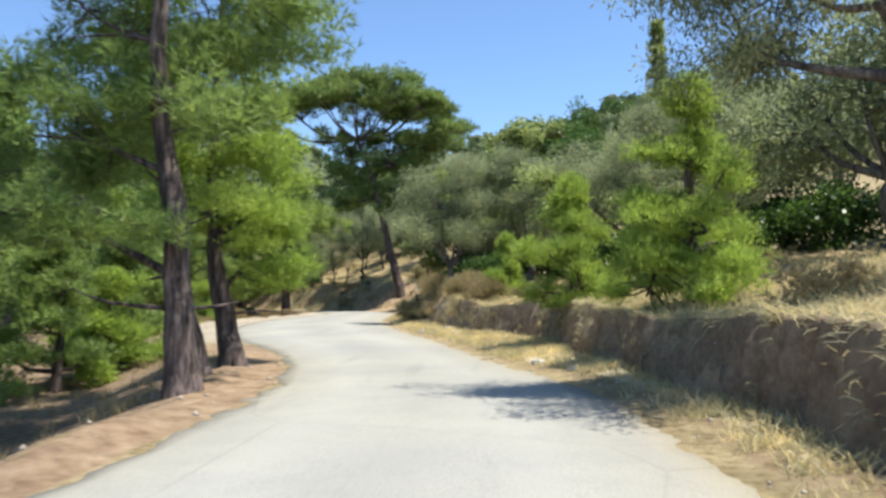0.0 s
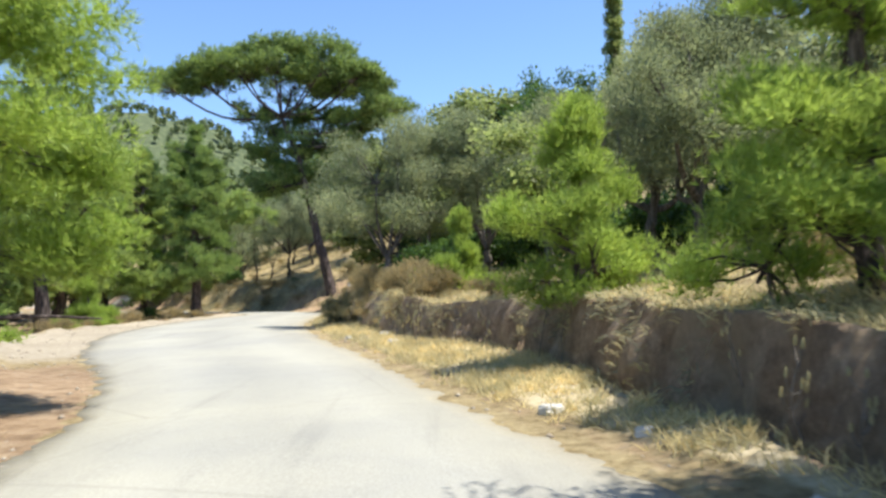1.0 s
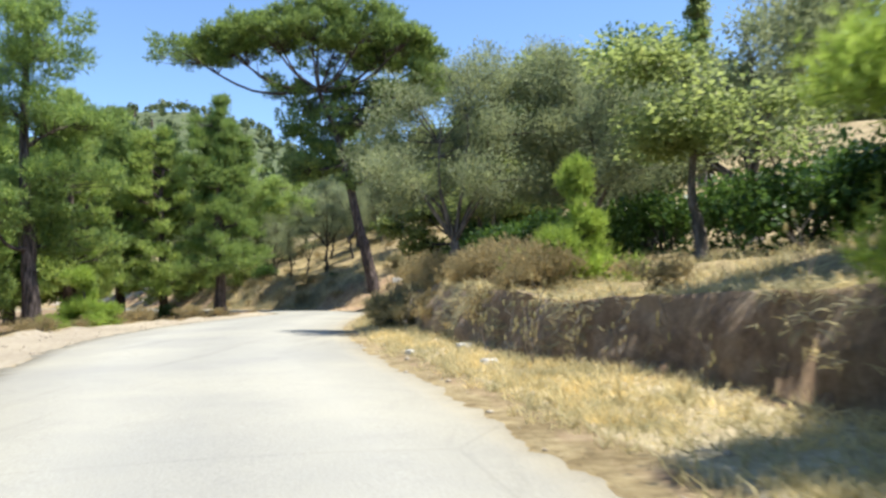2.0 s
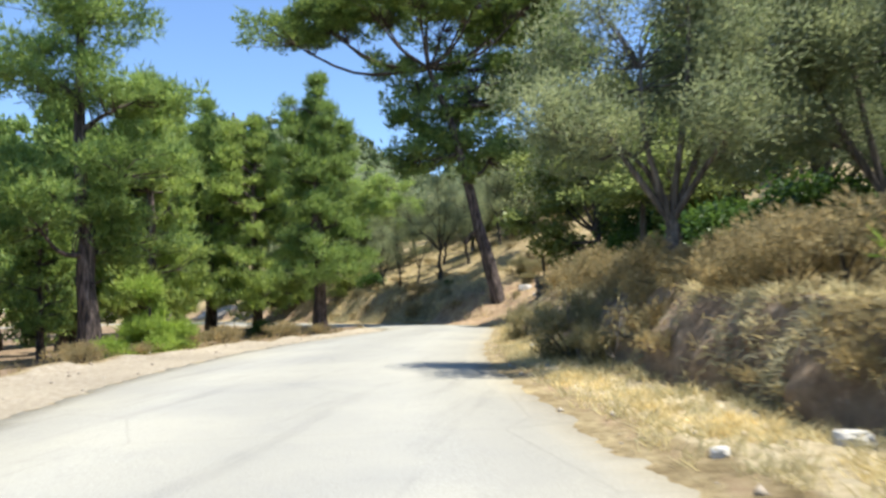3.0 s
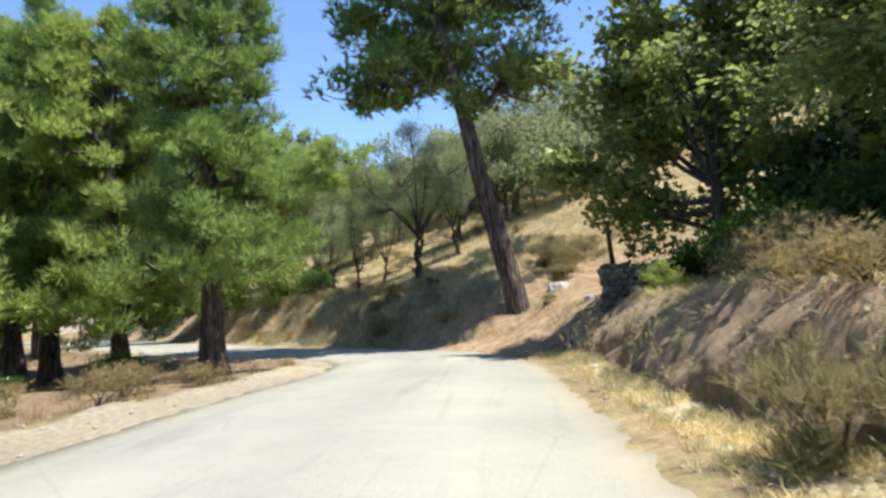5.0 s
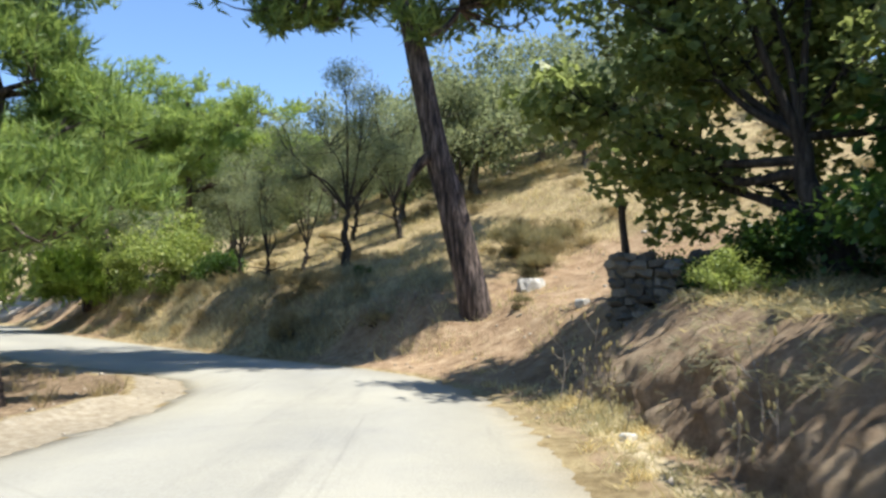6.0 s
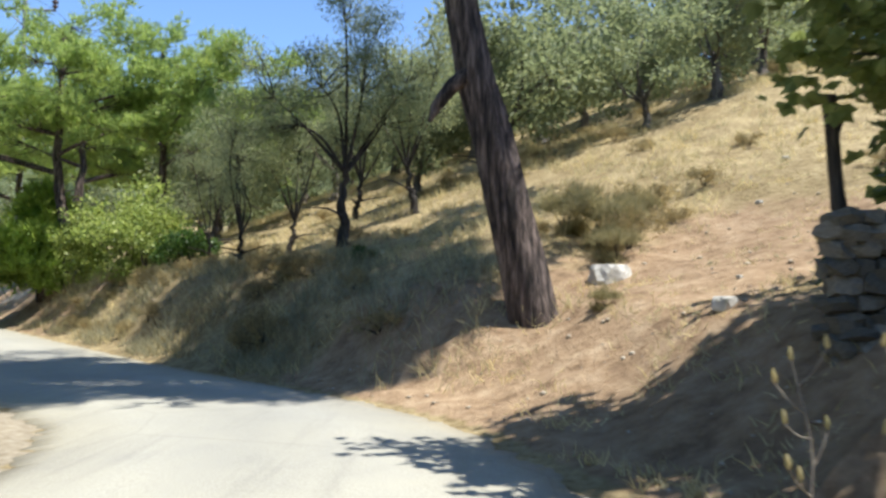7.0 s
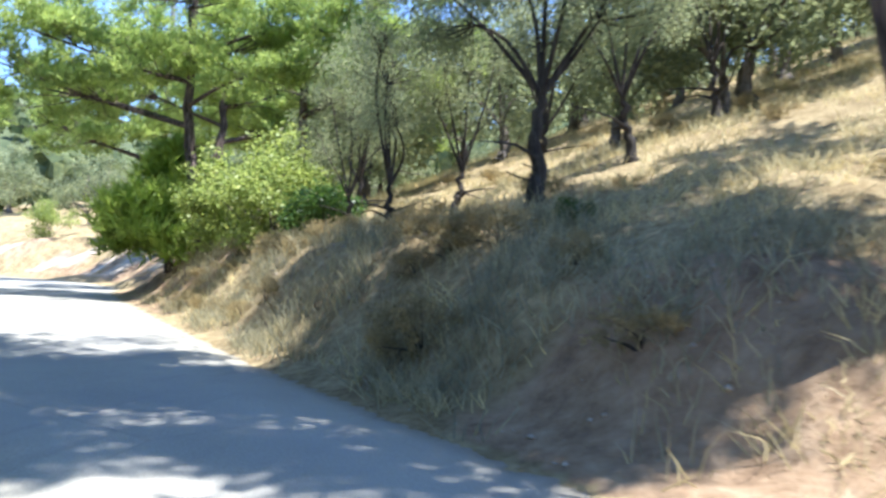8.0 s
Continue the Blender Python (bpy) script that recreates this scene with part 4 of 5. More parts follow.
tagged(place(p, 7.2, 49.5), "tall dark green broad-leaved tree on the slope", "tree", "slope trees")
copy_thing(p, stand(12.0, 52.5, 120, 0.85))
copy_thing(p, stand(3.4, 50.5, 300, 0.8))
copy_thing(p, stand(3.6, 46.5, 210, 0.72))
copy_thing(p, stand(6.0, 39.3, 70, 0.72))
p = grow_tree("mulberry_tree", 83, [(0, 0, 0), (0.05, 0, 1.0), (0.1, 0.1, 2.0), (0, 0, 4.4)], 0.13,
              [(-0.9, 0, 3.4, 1.2, 1.2, 0.8, 50), (0.9, 0, 3.7, 1.3, 1.3, 0.9, 55), (0, 0.1, 4.9, 1.4, 1.4, 0.9, 60)],
              fol_leaf(40, 0.26, 0.13, 0.08, 0.3), OLIVE_BARK, BROAD_LEAF, 10)
tagged(place(p, 4.5, 28.5, 150, 1.1, tall=0.62), "mid-green leafy tree with a straight grey stem", "tree", "leafy trees")
copy_thing(p, stand(1.5, 43.4, 80, 1.15, 0.08, 0.95))
copy_thing(p, stand(1.0, 46.2, 200, 1.25))

# a columnar poplar on the hillside
p = grow_tree("poplar_tree", 84, [(0, 0, 0), (0, 0, 6), (0, 0, 15)], 0.28,
              [(0, 0, 3.5 + k * 0.95, 0.85 - 0.05 * k, 0.85 - 0.05 * k, 1.1, 40) for k in range(12)], fol_leaf(40, 0.24, 0.17, 0.11, -0.2), OLIVE_BARK, BROAD_LEAF, 8, gaps=0.1)
tagged(place(p, 14.0, 60.5, 0, 0.97), "tall slim columnar poplar", "tree")

# dark little almond trees on the bank
ALM = "almond trees on the bank"
fol_a = fol_leaf(64, 0.23, 0.085, 0.026, 0.3)
a = grow_tree("almond_tree", 91, [(0, 0, 0), (0.04, 0, 0.5), (-0.05, 0, 1.0), (0.05, 0, 1.6)], 0.13,
              [(-1.1, 0, 2.7, 0.8, 0.8, 0.6, 40), (0.9, 0.1, 2.8, 0.8, 0.8, 0.6, 40), (-0.6, 0.1, 3.6, 1.0, 0.9, 0.8, 65), (0.5, 0, 4.2, 0.9, 0.9, 0.8, 55), (0, 0, 5.1, 0.5, 0.5, 0.6, 25), (-1.7, 0, 3.4, 0.7, 0.7, 0.7, 35), (1.3, 0, 3.4, 0.7, 0.7, 0.6, 30), (0.1, 0.3, 2.4, 0.7, 0.7, 0.5, 20)],
              fol_a, DARK_BARK, ALMOND_LEAF, 8, bare=3, gaps=0.5, sag=-0.1, taper=0.5, stout=1.15, wander=0.3)
tagged(place(a, -8.25, 62.9), "dark-stemmed almond tree with thin summer foliage", "tree", ALM)
a2 = grow_tree("almond_tree", 92, [(0, 0, 0), (-0.1, 0, 0.4), (-0.22, 0, 0.7), (-0.25, 0, 1.1)], 0.1,
               [(-1.0, 0, 2.4, 0.8, 0.8, 0.6, 40), (0.7, 0.1, 2.6, 0.8, 0.7, 0.6, 40), (-0.3, 0.1, 3.4, 1.0, 0.9, 0.7, 60), (0.5, 0, 4.0, 0.8, 0.8, 0.7, 45), (-0.9, 0.2, 4.2, 0.7, 0.7, 0.6, 30)],
               fol_leaf(34, 0.23, 0.085, 0.026, 0.3), DARK_BARK, ALMOND_LEAF, 8, bare=3, gaps=0.5, sag=-0.08, taper=0.55, stout=1.1, wander=0.3)
tagged(place(a2, -6.9, 65.2), "low spreading almond tree, sparse leaves", "tree", ALM)
for x, y, turn, size in ((-10.6, 63.6, 110, 0.75), (-9.9, 64.9, 230, 0.8), (-11.9, 65.8, 20, 0.7), (-12.8, 68.5, 300, 0.9), (-9.0, 68.5, 170, 1.0), (-5.4, 68.0, 60, 1.0)):
    copy_thing(a2, stand(x, y, turn, size))


# ---------------------------------------------------------------- shrubs
def shrub(name, seed, wide, tall, n, foliage, leaf, stems=7, bark=None):
    """A many-stemmed bush: stems from the root and a lumpy mass of twigs and leaves."""
    rng = np.random.default_rng(seed)
    root = new(name)
    cen = blob_centres(rng, (0, 0, tall * 0.52, wide * 0.5, wide * 0.5, tall * 0.5, n), 0.4)
    cen[:, 2] = np.maximum(cen[:, 2], 0.06)
    for k in range(stems):
        c = cen[rng.integers(len(cen))]
        vv, qq = tube(curve_through([(0, 0, -0.05), c * np.array([0.35, 0.35, 0.55]) + rng.normal(0, 0.03, 3), c], 6), np.linspace(0.022, 0.005, 6), 5)
        part("stem", mesh_of("stem", vv, [qq], bark or DARK_BARK), root)
    v, f = foliage(rng, cen)
    v[:, 2] = np.maximum(v[:, 2], -0.03)
    part("leafage", mesh_of("leafage", v, [f], leaf), root)
    return root


SCR = "dry scrub on the bank"
fol_s = fol_pine(10, 5, 0.13, 0.115, 0.017, 0.5)
s1 = tagged(place(shrub("scrub_bush", 101, 1.5, 0.85, 70, fol_s, SCRUB), 1.1, 28.6), "brown cushion of dried spiny scrub", "bush", SCR)
s2 = tagged(place(shrub("scrub_bush", 102, 1.2, 0.75, 54, fol_s, SCRUB), -0.7, 34.2), "tan dry thorn bush on the bank", "bush", SCR)
for src, x, y, turn, size in ((s1, 0.9, 30.3, 40, 1.0), (s2, 1.7, 27.4, 100, 0.9), (s2, -0.3, 31.4, 10, 0.85), (s1, -0.7, 37.0, 200, 0.95), (s2, -1.0, 39.0, 70, 1.1), (s1, -0.2, 40.6, 310, 0.9),
                              (s2, -1.5, 41.8, 150, 0.8), (s2, -0.6, 36.0, 220, 0.8), (s2, 4.9, 10.4, 20, 0.8), (s2, 2.6, 24.0, 250, 0.75), (s1, -1.5, 37.4, 60, 0.7), (s2, -1.4, 39.6, 10, 0.8),
                              (s2, -0.5, 44.5, 330, 0.9), (s1, -0.9, 47.0, 140, 0.7), (s2, -2.4, 61.4, 30, 1.0), (s2, -13.2, 67.5, 30, 0.6), (s1, -3.0, 59.6, 70, 0.8), (s1, -11.9, 44.2, 60, 0.8),
                              (s2, -12.8, 46.5, 160, 0.9), (s1, -10.95, 46.4, 10, 0.75), (s2, -11.7, 42.2, 100, 0.95), (s2, -10.5, 49.3, 200, 0.7), (s1, -11.4, 36.4, 300, 0.6), (s1, -12.9, 43.4, 70, 0.8), (s2, -11.6, 39.3, 200, 0.6), (s1, -12.9, 38.0, 310, 0.7), (s1, -11.4, 48.0, 20, 0.7), (s2, 5.6, 16.0, 80, 0.9), (s1, 6.4, 18.0, 180, 0.7)):
    copy_thing(src, stand(x, y, turn, size, 0.06))
rng = np.random.default_rng(110)
for k in range(34):
    i = int(np.argmin(np.abs(RIGHT_EDGE[:, 1] - rng.uniform(27, 45))))
    ex, ey = RIGHT_EDGE[i]
    nx, ny = unit(np.array([RIGHT_EDGE[i + 1][1] - RIGHT_EDGE[i - 1][1], RIGHT_EDGE[i - 1][0] - RIGHT_EDGE[i + 1][0]]))
    d = np.interp(ey, BANK[:, 0], BANK[:, 1]) + np.interp(ey, BANK[:, 0], BANK[:, 2]) * 0.75 + rng.uniform(0.0, 1.4)
    copy_thing((s1, s2)[k % 2], stand(ex + nx * d, ey + ny * d, rng.uniform(0, 360), rng.uniform(0.45, 0.85), 0.1, rng.uniform(0.8, 1.2)))
for x, y, turn, size in ((-2.0, 60.6, 30, 0.5), (-1.1, 62.2, 200, 0.6), (0.5, 64.4, 90, 0.5), (-3.3, 62.8, 140, 0.6), (-1.6, 65.6, 10, 0.5), (1.6, 61.0, 250, 0.5), (-4.6, 65.8, 70, 0.5)):
    copy_thing(s2, stand(x, y, turn, size, 0.06))
rng = np.random.default_rng(112)
for k in range(26):
    i = int(np.argmin(np.abs(RIGHT_EDGE[:, 1] - rng.uniform(25.5, 34))))
    ex, ey = RIGHT_EDGE[i]
    nx, ny = unit(np.array([RIGHT_EDGE[i + 1][1] - RIGHT_EDGE[i - 1][1], RIGHT_EDGE[i - 1][0] - RIGHT_EDGE[i + 1][0]]))
    d = np.interp(ey, BANK[:, 0], BANK[:, 1]) + rng.uniform(-0.1, 0.7)
    copy_thing((s1, s2)[k % 2], stand(ex + nx * d, ey + ny * d, rng.uniform(0, 360), rng.uniform(0.35, 0.75), 0.06, rng.uniform(0.9, 1.4)))
rng = np.random.default_rng(111)
for k in range(26):
    i = int(np.argmin(np.abs(RIGHT_EDGE[:, 1] - rng.uniform(57, 69))))
    ex, ey = RIGHT_EDGE[i]
    nx, ny = unit(np.array([RIGHT_EDGE[i + 1][1] - RIGHT_EDGE[i - 1][1], RIGHT_EDGE[i - 1][0] - RIGHT_EDGE[i + 1][0]]))
    d = rng.uniform(0.5, 2.6)
    copy_thing((s1, s2)[k % 2], stand(ex + nx * d, ey + ny * d, rng.uniform(0, 360), rng.uniform(0.35, 0.7), 0.06, rng.uniform(0.8, 1.3)))
rng = np.random.default_rng(113)
for k in range(40):
    x, y = rng.uniform(-13, 5), rng.uniform(60, 80)
    if y - 60 > -0.9 * (x + 8):
        copy_thing((s1, s2)[k % 2], stand(x, y, rng.uniform(0, 360), rng.uniform(0.3, 0.75), 0.06, rng.uniform(0.6, 1.2)))
g1 = tagged(place(shrub("broom_bush", 103, 1.1, 1.0, 60, fol_pine(20, 5, 0.14, 0.2, 0.012, 1.2), leaf_material("broom", (0.19, 0.17, 0.085), (0.33, 0.29, 0.165), (0.48, 0.42, 0.26), (0.44, 0.39, 0.2), 0.7, 0.45)), -1.3, 33.6),
            "upright olive-brown broom bush spilling down the bank", "bush", SCR)
for x, y, turn, size in ((-1.7, 38.2, 90, 0.8), (-1.0, 32.2, 200, 0.6), (-2.4, 40.2, 60, 0.8), (-1.3, 45.4, 10, 0.7), (-3.3, 58.9, 40, 0.6), (-3.8, 56.75, 30, 0.3), (-3.3, 59.9, 120, 0.95), (-2.7, 60.9, 10, 0.7), (-3.9, 60.6, 250, 0.8)):
    copy_thing(g1, stand(x, y, turn, size, 0.05))
lime = tagged(place(shrub("green_bush", 104, 2.6, 2.4, 170, fol_leaf(30, 0.2, 0.12, 0.075, 0.2), LIME_LEAF, 9), -15.9, 69.6, 0, 1.18), "pale green leafy bush in full sun on the bank", "bush", "bushes at the bend")
copy_thing(lime, stand(-14.7, 68.2, 120, 0.75))
copy_thing(lime, stand(-1.75, 50.6, 60, 0.26))
copy_thing(lime, stand(-17.6, 71.2, 220, 0.8))
for x, y, turn, size in ((-36.0, 91.5, 40, 0.7), (-41.0, 92.6, 150, 0.8), (-48.0, 94.0, 260, 0.8)):
    copy_thing(lime, stand(x, y, turn, size))
dk = tagged(place(shrub("dark_bush", 105, 1.5, 1.2, 80, fol_leaf(30, 0.18, 0.11, 0.07, 0.3), DARK_LEAF, 6), -13.0, 66.9, 0, 1.0), "dark green leafy shrub, some copies added as shade under the olives", "bush", "bushes at the bend")
# Copies beneath the olive crowns are added to stand in for deep shade.
for x, y, turn, size in ((-0.6, 51.9, 260, 0.8), (-1.35, 52.3, 20, 0.5), (-0.8, 52.25, 120, 0.6), (-1.9, 53.4, 300, 0.7), (0.6, 51.2, 90, 1.1), (5.6, 27.2, 40, 1.2), (6.8, 26.8, 130, 1.3), (9.0, 28.0, 220, 1.4), (10.4, 26.6, 310, 1.4), (11.6, 25.0, 60, 1.5), (10.0, 24.0, 0, 1.2), (12.4, 19.6, 100, 1.4), (11.4, 16.0, 200, 1.4), (12.0, 13.4, 20, 1.3), (-0.3, 48.8, 200, 1.2), (0.9, 47.2, 100, 1.4), (2.4, 45.6, 300, 1.4), (1.4, 50.2, 50, 1.5), (3.2, 44.0, 20, 1.5), (4.8, 41.0, 320, 1.5), (2.4, 40.4, 90, 1.2), (5.6, 37.4, 120, 1.4), (7.6, 27.6, 10, 1.2), (8.2, 30.5, 80, 1.5), (9.6, 21.5, 200, 1.3), (1.8, 50.9, 40, 2.0), (2.9, 51.8, 200, 2.2), (9.0, 26.2, 30, 1.6), (10.2, 28.8, 190, 1.6), (8.3, 24.4, 110, 1.2), (1.6, 36.4, 20, 1.2), (2.8, 35.8, 140, 1.3), (4.0, 35.2, 250, 1.3), (5.2, 33.8, 10, 1.4), (6.2, 31.6, 90, 1.4), (6.9, 29.8, 300, 1.4),
                         (-7.6, 61.5, 90, 0.3), (-8.4, 17.6, 70, 1.2), (-14.0, 52.6, 40, 0.7), (-16.6, 52.0, 140, 0.6)):
    copy_thing(dk, stand(x, y, turn, size, 0.06))


# ---------------------------------------------------------------- stones
def stone(name, seed, sx, sy, sz, mat):
    bm = bmesh.new()
    bmesh.ops.create_icosphere(bm, subdivisions=3, radius=1.0)
    off = Vector((seed * 3.7, seed * 1.3, 0))
    for v in bm.verts:
        n = noise.noise(v.co * 1.1 + off) * 0.35 + noise.noise(v.co * 3.0 + off) * 0.12
        c = v.co * (1 + n)
        v.co = Vector((max(-0.78, min(0.78, c.x)) * sx, max(-0.78, min(0.78, c.y)) * sy, max(-0.7, min(0.72, c.z)) * sz))
    me = bpy.data.meshes.new(name)
    bm.to_mesh(me)
    bm.free()
    me.materials.append(mat)
    return new(name, me)


tagged(place(stone("boulder", 1, 0.38, 0.32, 0.33, ROCK_WHITE), -3.5, 58.35, 20, sink=0.07), "pale grey limestone boulder beside the big pine", "rock")
tagged(place(stone("white_block", 2, 0.15, 0.12, 0.11, ROCK_WHITE), -2.85, 55.0, 50, sink=-0.03), "white angular stone on the dirt track", "rock")
tagged(place(stone("white_block", 3, 0.15, 0.13, 0.15, ROCK_WHITE), 0.4, 26.5, 10, sink=0.02), "white block lying in straw on the verge", "rock")
st = tagged(place(stone("stone", 4, 0.12, 0.1, 0.07, ROCK_WHITE), 2.45, 15.2, 30, sink=-0.02), "small white stone on the verge", "rock", "verge stones")
for x, y, turn, size in ((0.7, 24.1, 30, 1.0), (-0.4, 26.4, 70, 0.7), (-2.1, 37.4, 10, 0.9), (-2.2, 38.6, 100, 0.8), (-3.3, 48.6, 40, 0.8), (2.9, 14.0, 60, 0.7), (-1.4, 31.6, 90, 0.6), (-2.2, 56.6, 120, 0.4),
                         (-0.6, 60.6, 30, 0.6), (0.6, 62.6, 200, 0.8)):
    copy_thing(st, stand(x, y, turn, size, -0.02))


# ---------------------------------------------------------------- dry-stone wall and post beside the track
def wall_stone_material():
    m, nt, b = material("wall_limestone")
    info = nt.nodes.new("ShaderNodeObjectInfo")
    tint = ramp(nt, info.outputs["Random"], [(0.0, (0.08, 0.075, 0.065)), (0.5, (0.15, 0.14, 0.12)), (1.0, (0.24, 0.22, 0.19))])
    f = noise_tex(nt, 7.0, 7.0, 0.7)
    nt.links.new(mixed(nt, tint, ramp(nt, f, [(0.3, (0.6, 0.6, 0.58)), (0.7, (1.25, 1.22, 1.15))]), 1.0, "MULTIPLY"), b.inputs["Base Color"])
    b.inputs["Roughness"].default_value = 0.92
    bumped(nt, b, f, 0.8, 0.02)
    return m


WALL_STONE = wall_stone_material()


def wall_stone_mesh(seed):
    bm = bmesh.new()
    bmesh.ops.create_cube(bm, size=1.0)
    bmesh.ops.subdivide_edges(bm, edges=bm.edges[:], cuts=1, use_grid_fill=True)
    off = Vector((seed * 2.9, seed * 5.3, 1.0))
    for v in bm.verts:
        r = v.co.length
        v.co = v.co * (0.76 if r > 0.8 else 0.92 if r > 0.6 else 1.0) * (1 + 0.45 * noise.noise(v.co * 2.3 + off))
    me = bpy.data.meshes.new("wall_stone")
    bm.to_mesh(me)
    bm.free()
    me.materials.append(WALL_STONE)
    return me


def stone_wall(start, end, top, thick):
    """A short free-standing wall of loose field stones in rough courses, on sloping ground."""
    rng = np.random.default_rng(410)
    shapes = [wall_stone_mesh(k) for k in range(7)]
    root = new("stone_wall")
    a, b = np.array(start), np.array(end)
    along = (b - a) / np.linalg.norm(b - a)
    turn = math.atan2(along[1], along[0])
    side = np.array([-along[1], along[0]])
    length = np.linalg.norm(b - a)
    z = height(*start) - 0.25
    while z < top:
        rise = rng.uniform(0.10, 0.155)
        for s in (-0.25, 0.25):
            u = rng.uniform(-0.06, 0.06)
            while u < length:
                w = rng.uniform(0.11, 0.28)
                at = a + along * (u + w / 2) + side * (s * thick + rng.normal(0, 0.02))
                if z + rise > height(at[0], at[1]) - 0.1 and z < top - 0.10 * abs(math.sin(u * 2.1)):
                    ob = new("wall_stone", shapes[rng.integers(7)])
                    ob.parent = root
                    ob.matrix_basis = Matrix.LocRotScale((at[0], at[1], z + rise / 2 + rng.normal(0, 0.018)), Euler((rng.normal(0, 0.16), rng.normal(0, 0.14), turn + rng.normal(0, 0.22))),
                                                         (w * 1.12, thick * 0.56 * rng.uniform(0.85, 1.2), rise * rng.uniform(1.0, 1.3)))
                u += w
        z += rise * 0.97
    return root


tagged(stone_wall((-2.7, 52.95), (-0.5, 52.55), 1.9, 0.5), "low dry-stone wall of grey field stones in the fig's shade", "wall")


def wooden_post():
    rng = np.random.default_rng(420)
    root = new("wooden_post")
    v, f = tube(curve_through([(0, 0, -0.2), (0.03, 0, 0.6), (-0.02, 0.02, 1.3), (-0.07, 0.02, 1.95)], 14), np.linspace(0.075, 0.055, 14), 9, rng, 0.14)
    part("stake", mesh_of("stake", v, [f], DARK_BARK), root)
    v, f = tube([(-0.03, 0.02, 1.55), (0.04, 0.03, 1.7), (0.08, 0.03, 1.76)], (0.03, 0.025, 0.015), 6, rng, 0.1)
    part("branch_stub", mesh_of("branch_stub", v, [f], DARK_BARK), root)
    return root


tagged(place(wooden_post(), -2.4, 53.35, 20), "dark weathered wooden post behind the stone wall", "post")


# ---------------------------------------------------------------- dry grass, weeds, pebbles
def blades(rng, x, y, tall, width, lean=0.35, tuft=1, spread=0.05):
    """Thin dry blades in tufts, standing on the ground."""
    x, y = np.repeat(x, tuft) + rng.normal(0, spread, len(x) * tuft), np.repeat(y, tuft) + rng.normal(0, spread, len(y) * tuft)
    z = land(x, y)[0] - 0.015
    p = np.stack([x, y, z], -1)
    d = unit(np.stack([rng.normal(0, lean, len(x)), rng.normal(0, lean, len(x)), np.ones(len(x))], -1))
    ln = (tall * rng.uniform(0.45, 1.25, len(x)))[:, None]
    s = unit(np.cross(d, rng.normal(0, 1, d.shape))) * width * 0.5
    bend = np.stack([rng.normal(0, 0.22, len(x)), rng.normal(0, 0.22, len(x)), -np.abs(rng.normal(0, 0.1, len(x)))], -1) * ln
    m, tip = p + d * ln * 0.55, p + d * ln + bend
    v = np.stack([p - s, p + s, m + s * 0.7, m - s * 0.7, tip], 1).reshape(-1, 3)
    i = np.arange(len(x))[:, None] * 5
    return v, i + np.array([[0, 1, 2, 3]]), i + np.array([[3, 2, 4]])


def grass(name, seed, n, x0, x1, y0, y1, keep, tall, width, label, tuft=14, lean=0.35, spread=0.05, mat=None):
    rng = np.random.default_rng(seed)
    x, y = rng.uniform(x0, x1, n), rng.uniform(y0, y1, n)
    ok = keep(x, y) > rng.uniform(0, 1, n)
    x, y = x[ok], y[ok]
    v, q, t = blades(rng, x, y, tall, width, lean, tuft, spread)
    tagged(new(name, mesh_of(name, v, [q, t], mat or STRAW)), label, "grass", kind="stuff")


def patchy(x, y, size=1.6):
    return np.clip(0.5 + 0.8 * rough(x, y, size), 0, 1)


def on_verge(x, y):
    d, k = beside(RIGHT_EDGE, x, y)
    wide = np.interp(k, BANK[:, 0], BANK[:, 1])
    return (d > 0.2) * (d < wide - 0.12) * (0.25 + 0.75 * patchy(x, y)) * (1 - np.exp(-((k - 55.2) / 2.2) ** 2)) * step(0.15, 0.75, d)


def on_bank(x, y):
    d, k = beside(RIGHT_EDGE, x, y)
    wide = np.interp(k, BANK[:, 0], BANK[:, 1]) + np.interp(k, BANK[:, 0], BANK[:, 2])
    return (d > wide + 0.2) * (d < wide + 9) * np.exp(-(d - wide) / 5) * patchy(x, y) * (1 - np.exp(-((k - 55.2) / 1.8) ** 2))


def on_slope(x, y):
    d, k = beside(RIGHT_EDGE, x, y)
    return (d > 0.3) * (k > 55.5) * patchy(x, y, 2.2) * (1 - 0.9 * np.exp(-((k - 55.2) / 1.5) ** 2))


def on_left(x, y):
    d, k = beside(LEFT_EDGE, x, y)
    wide = np.interp(k, SHOULDER[:, 0], SHOULDER[:, 1])
    return (-d > wide * 1.05) * np.exp(-(-d - wide) / 3.0) * patchy(x, y, 1.2)


grass("verge_grass", 201, 52000, -6, 5, 4, 57, on_verge, 0.17, 0.012, "straw-yellow dry grass along the verge", lean=0.8)
grass("bank_grass", 202, 22000, -5, 14, 4, 56, on_bank, 0.24, 0.012, "parched pale grass on the bank top", lean=0.7)
def on_lip(x, y):
    d, k = beside(RIGHT_EDGE, x, y)
    wide = np.interp(k, BANK[:, 0], BANK[:, 1]) + np.interp(k, BANK[:, 0], BANK[:, 2])
    return (d > wide - 0.12) * (d < wide + 0.75) * (0.25 + 0.75 * patchy(x, y, 1.4)) * (k < 52)


grass("lip_grass", 206, 42000, -5, 6, 4, 53, on_lip, 0.2, 0.012, "matted straw hanging over the bank's lip", lean=1.0, tuft=10)
grass("slope_grass", 203, 14000, -20, 12, 56, 86, on_slope, 0.32, 0.014, "golden dry grass on the hillside", tuft=8, spread=0.09, lean=0.6)
def on_track(x, y):
    d, k = beside(RIGHT_EDGE, x, y)
    return (d > 0.5) * (d < 12) * (k > 51) * (k < 59) * patchy(x, y, 0.9) ** 2 * 0.8


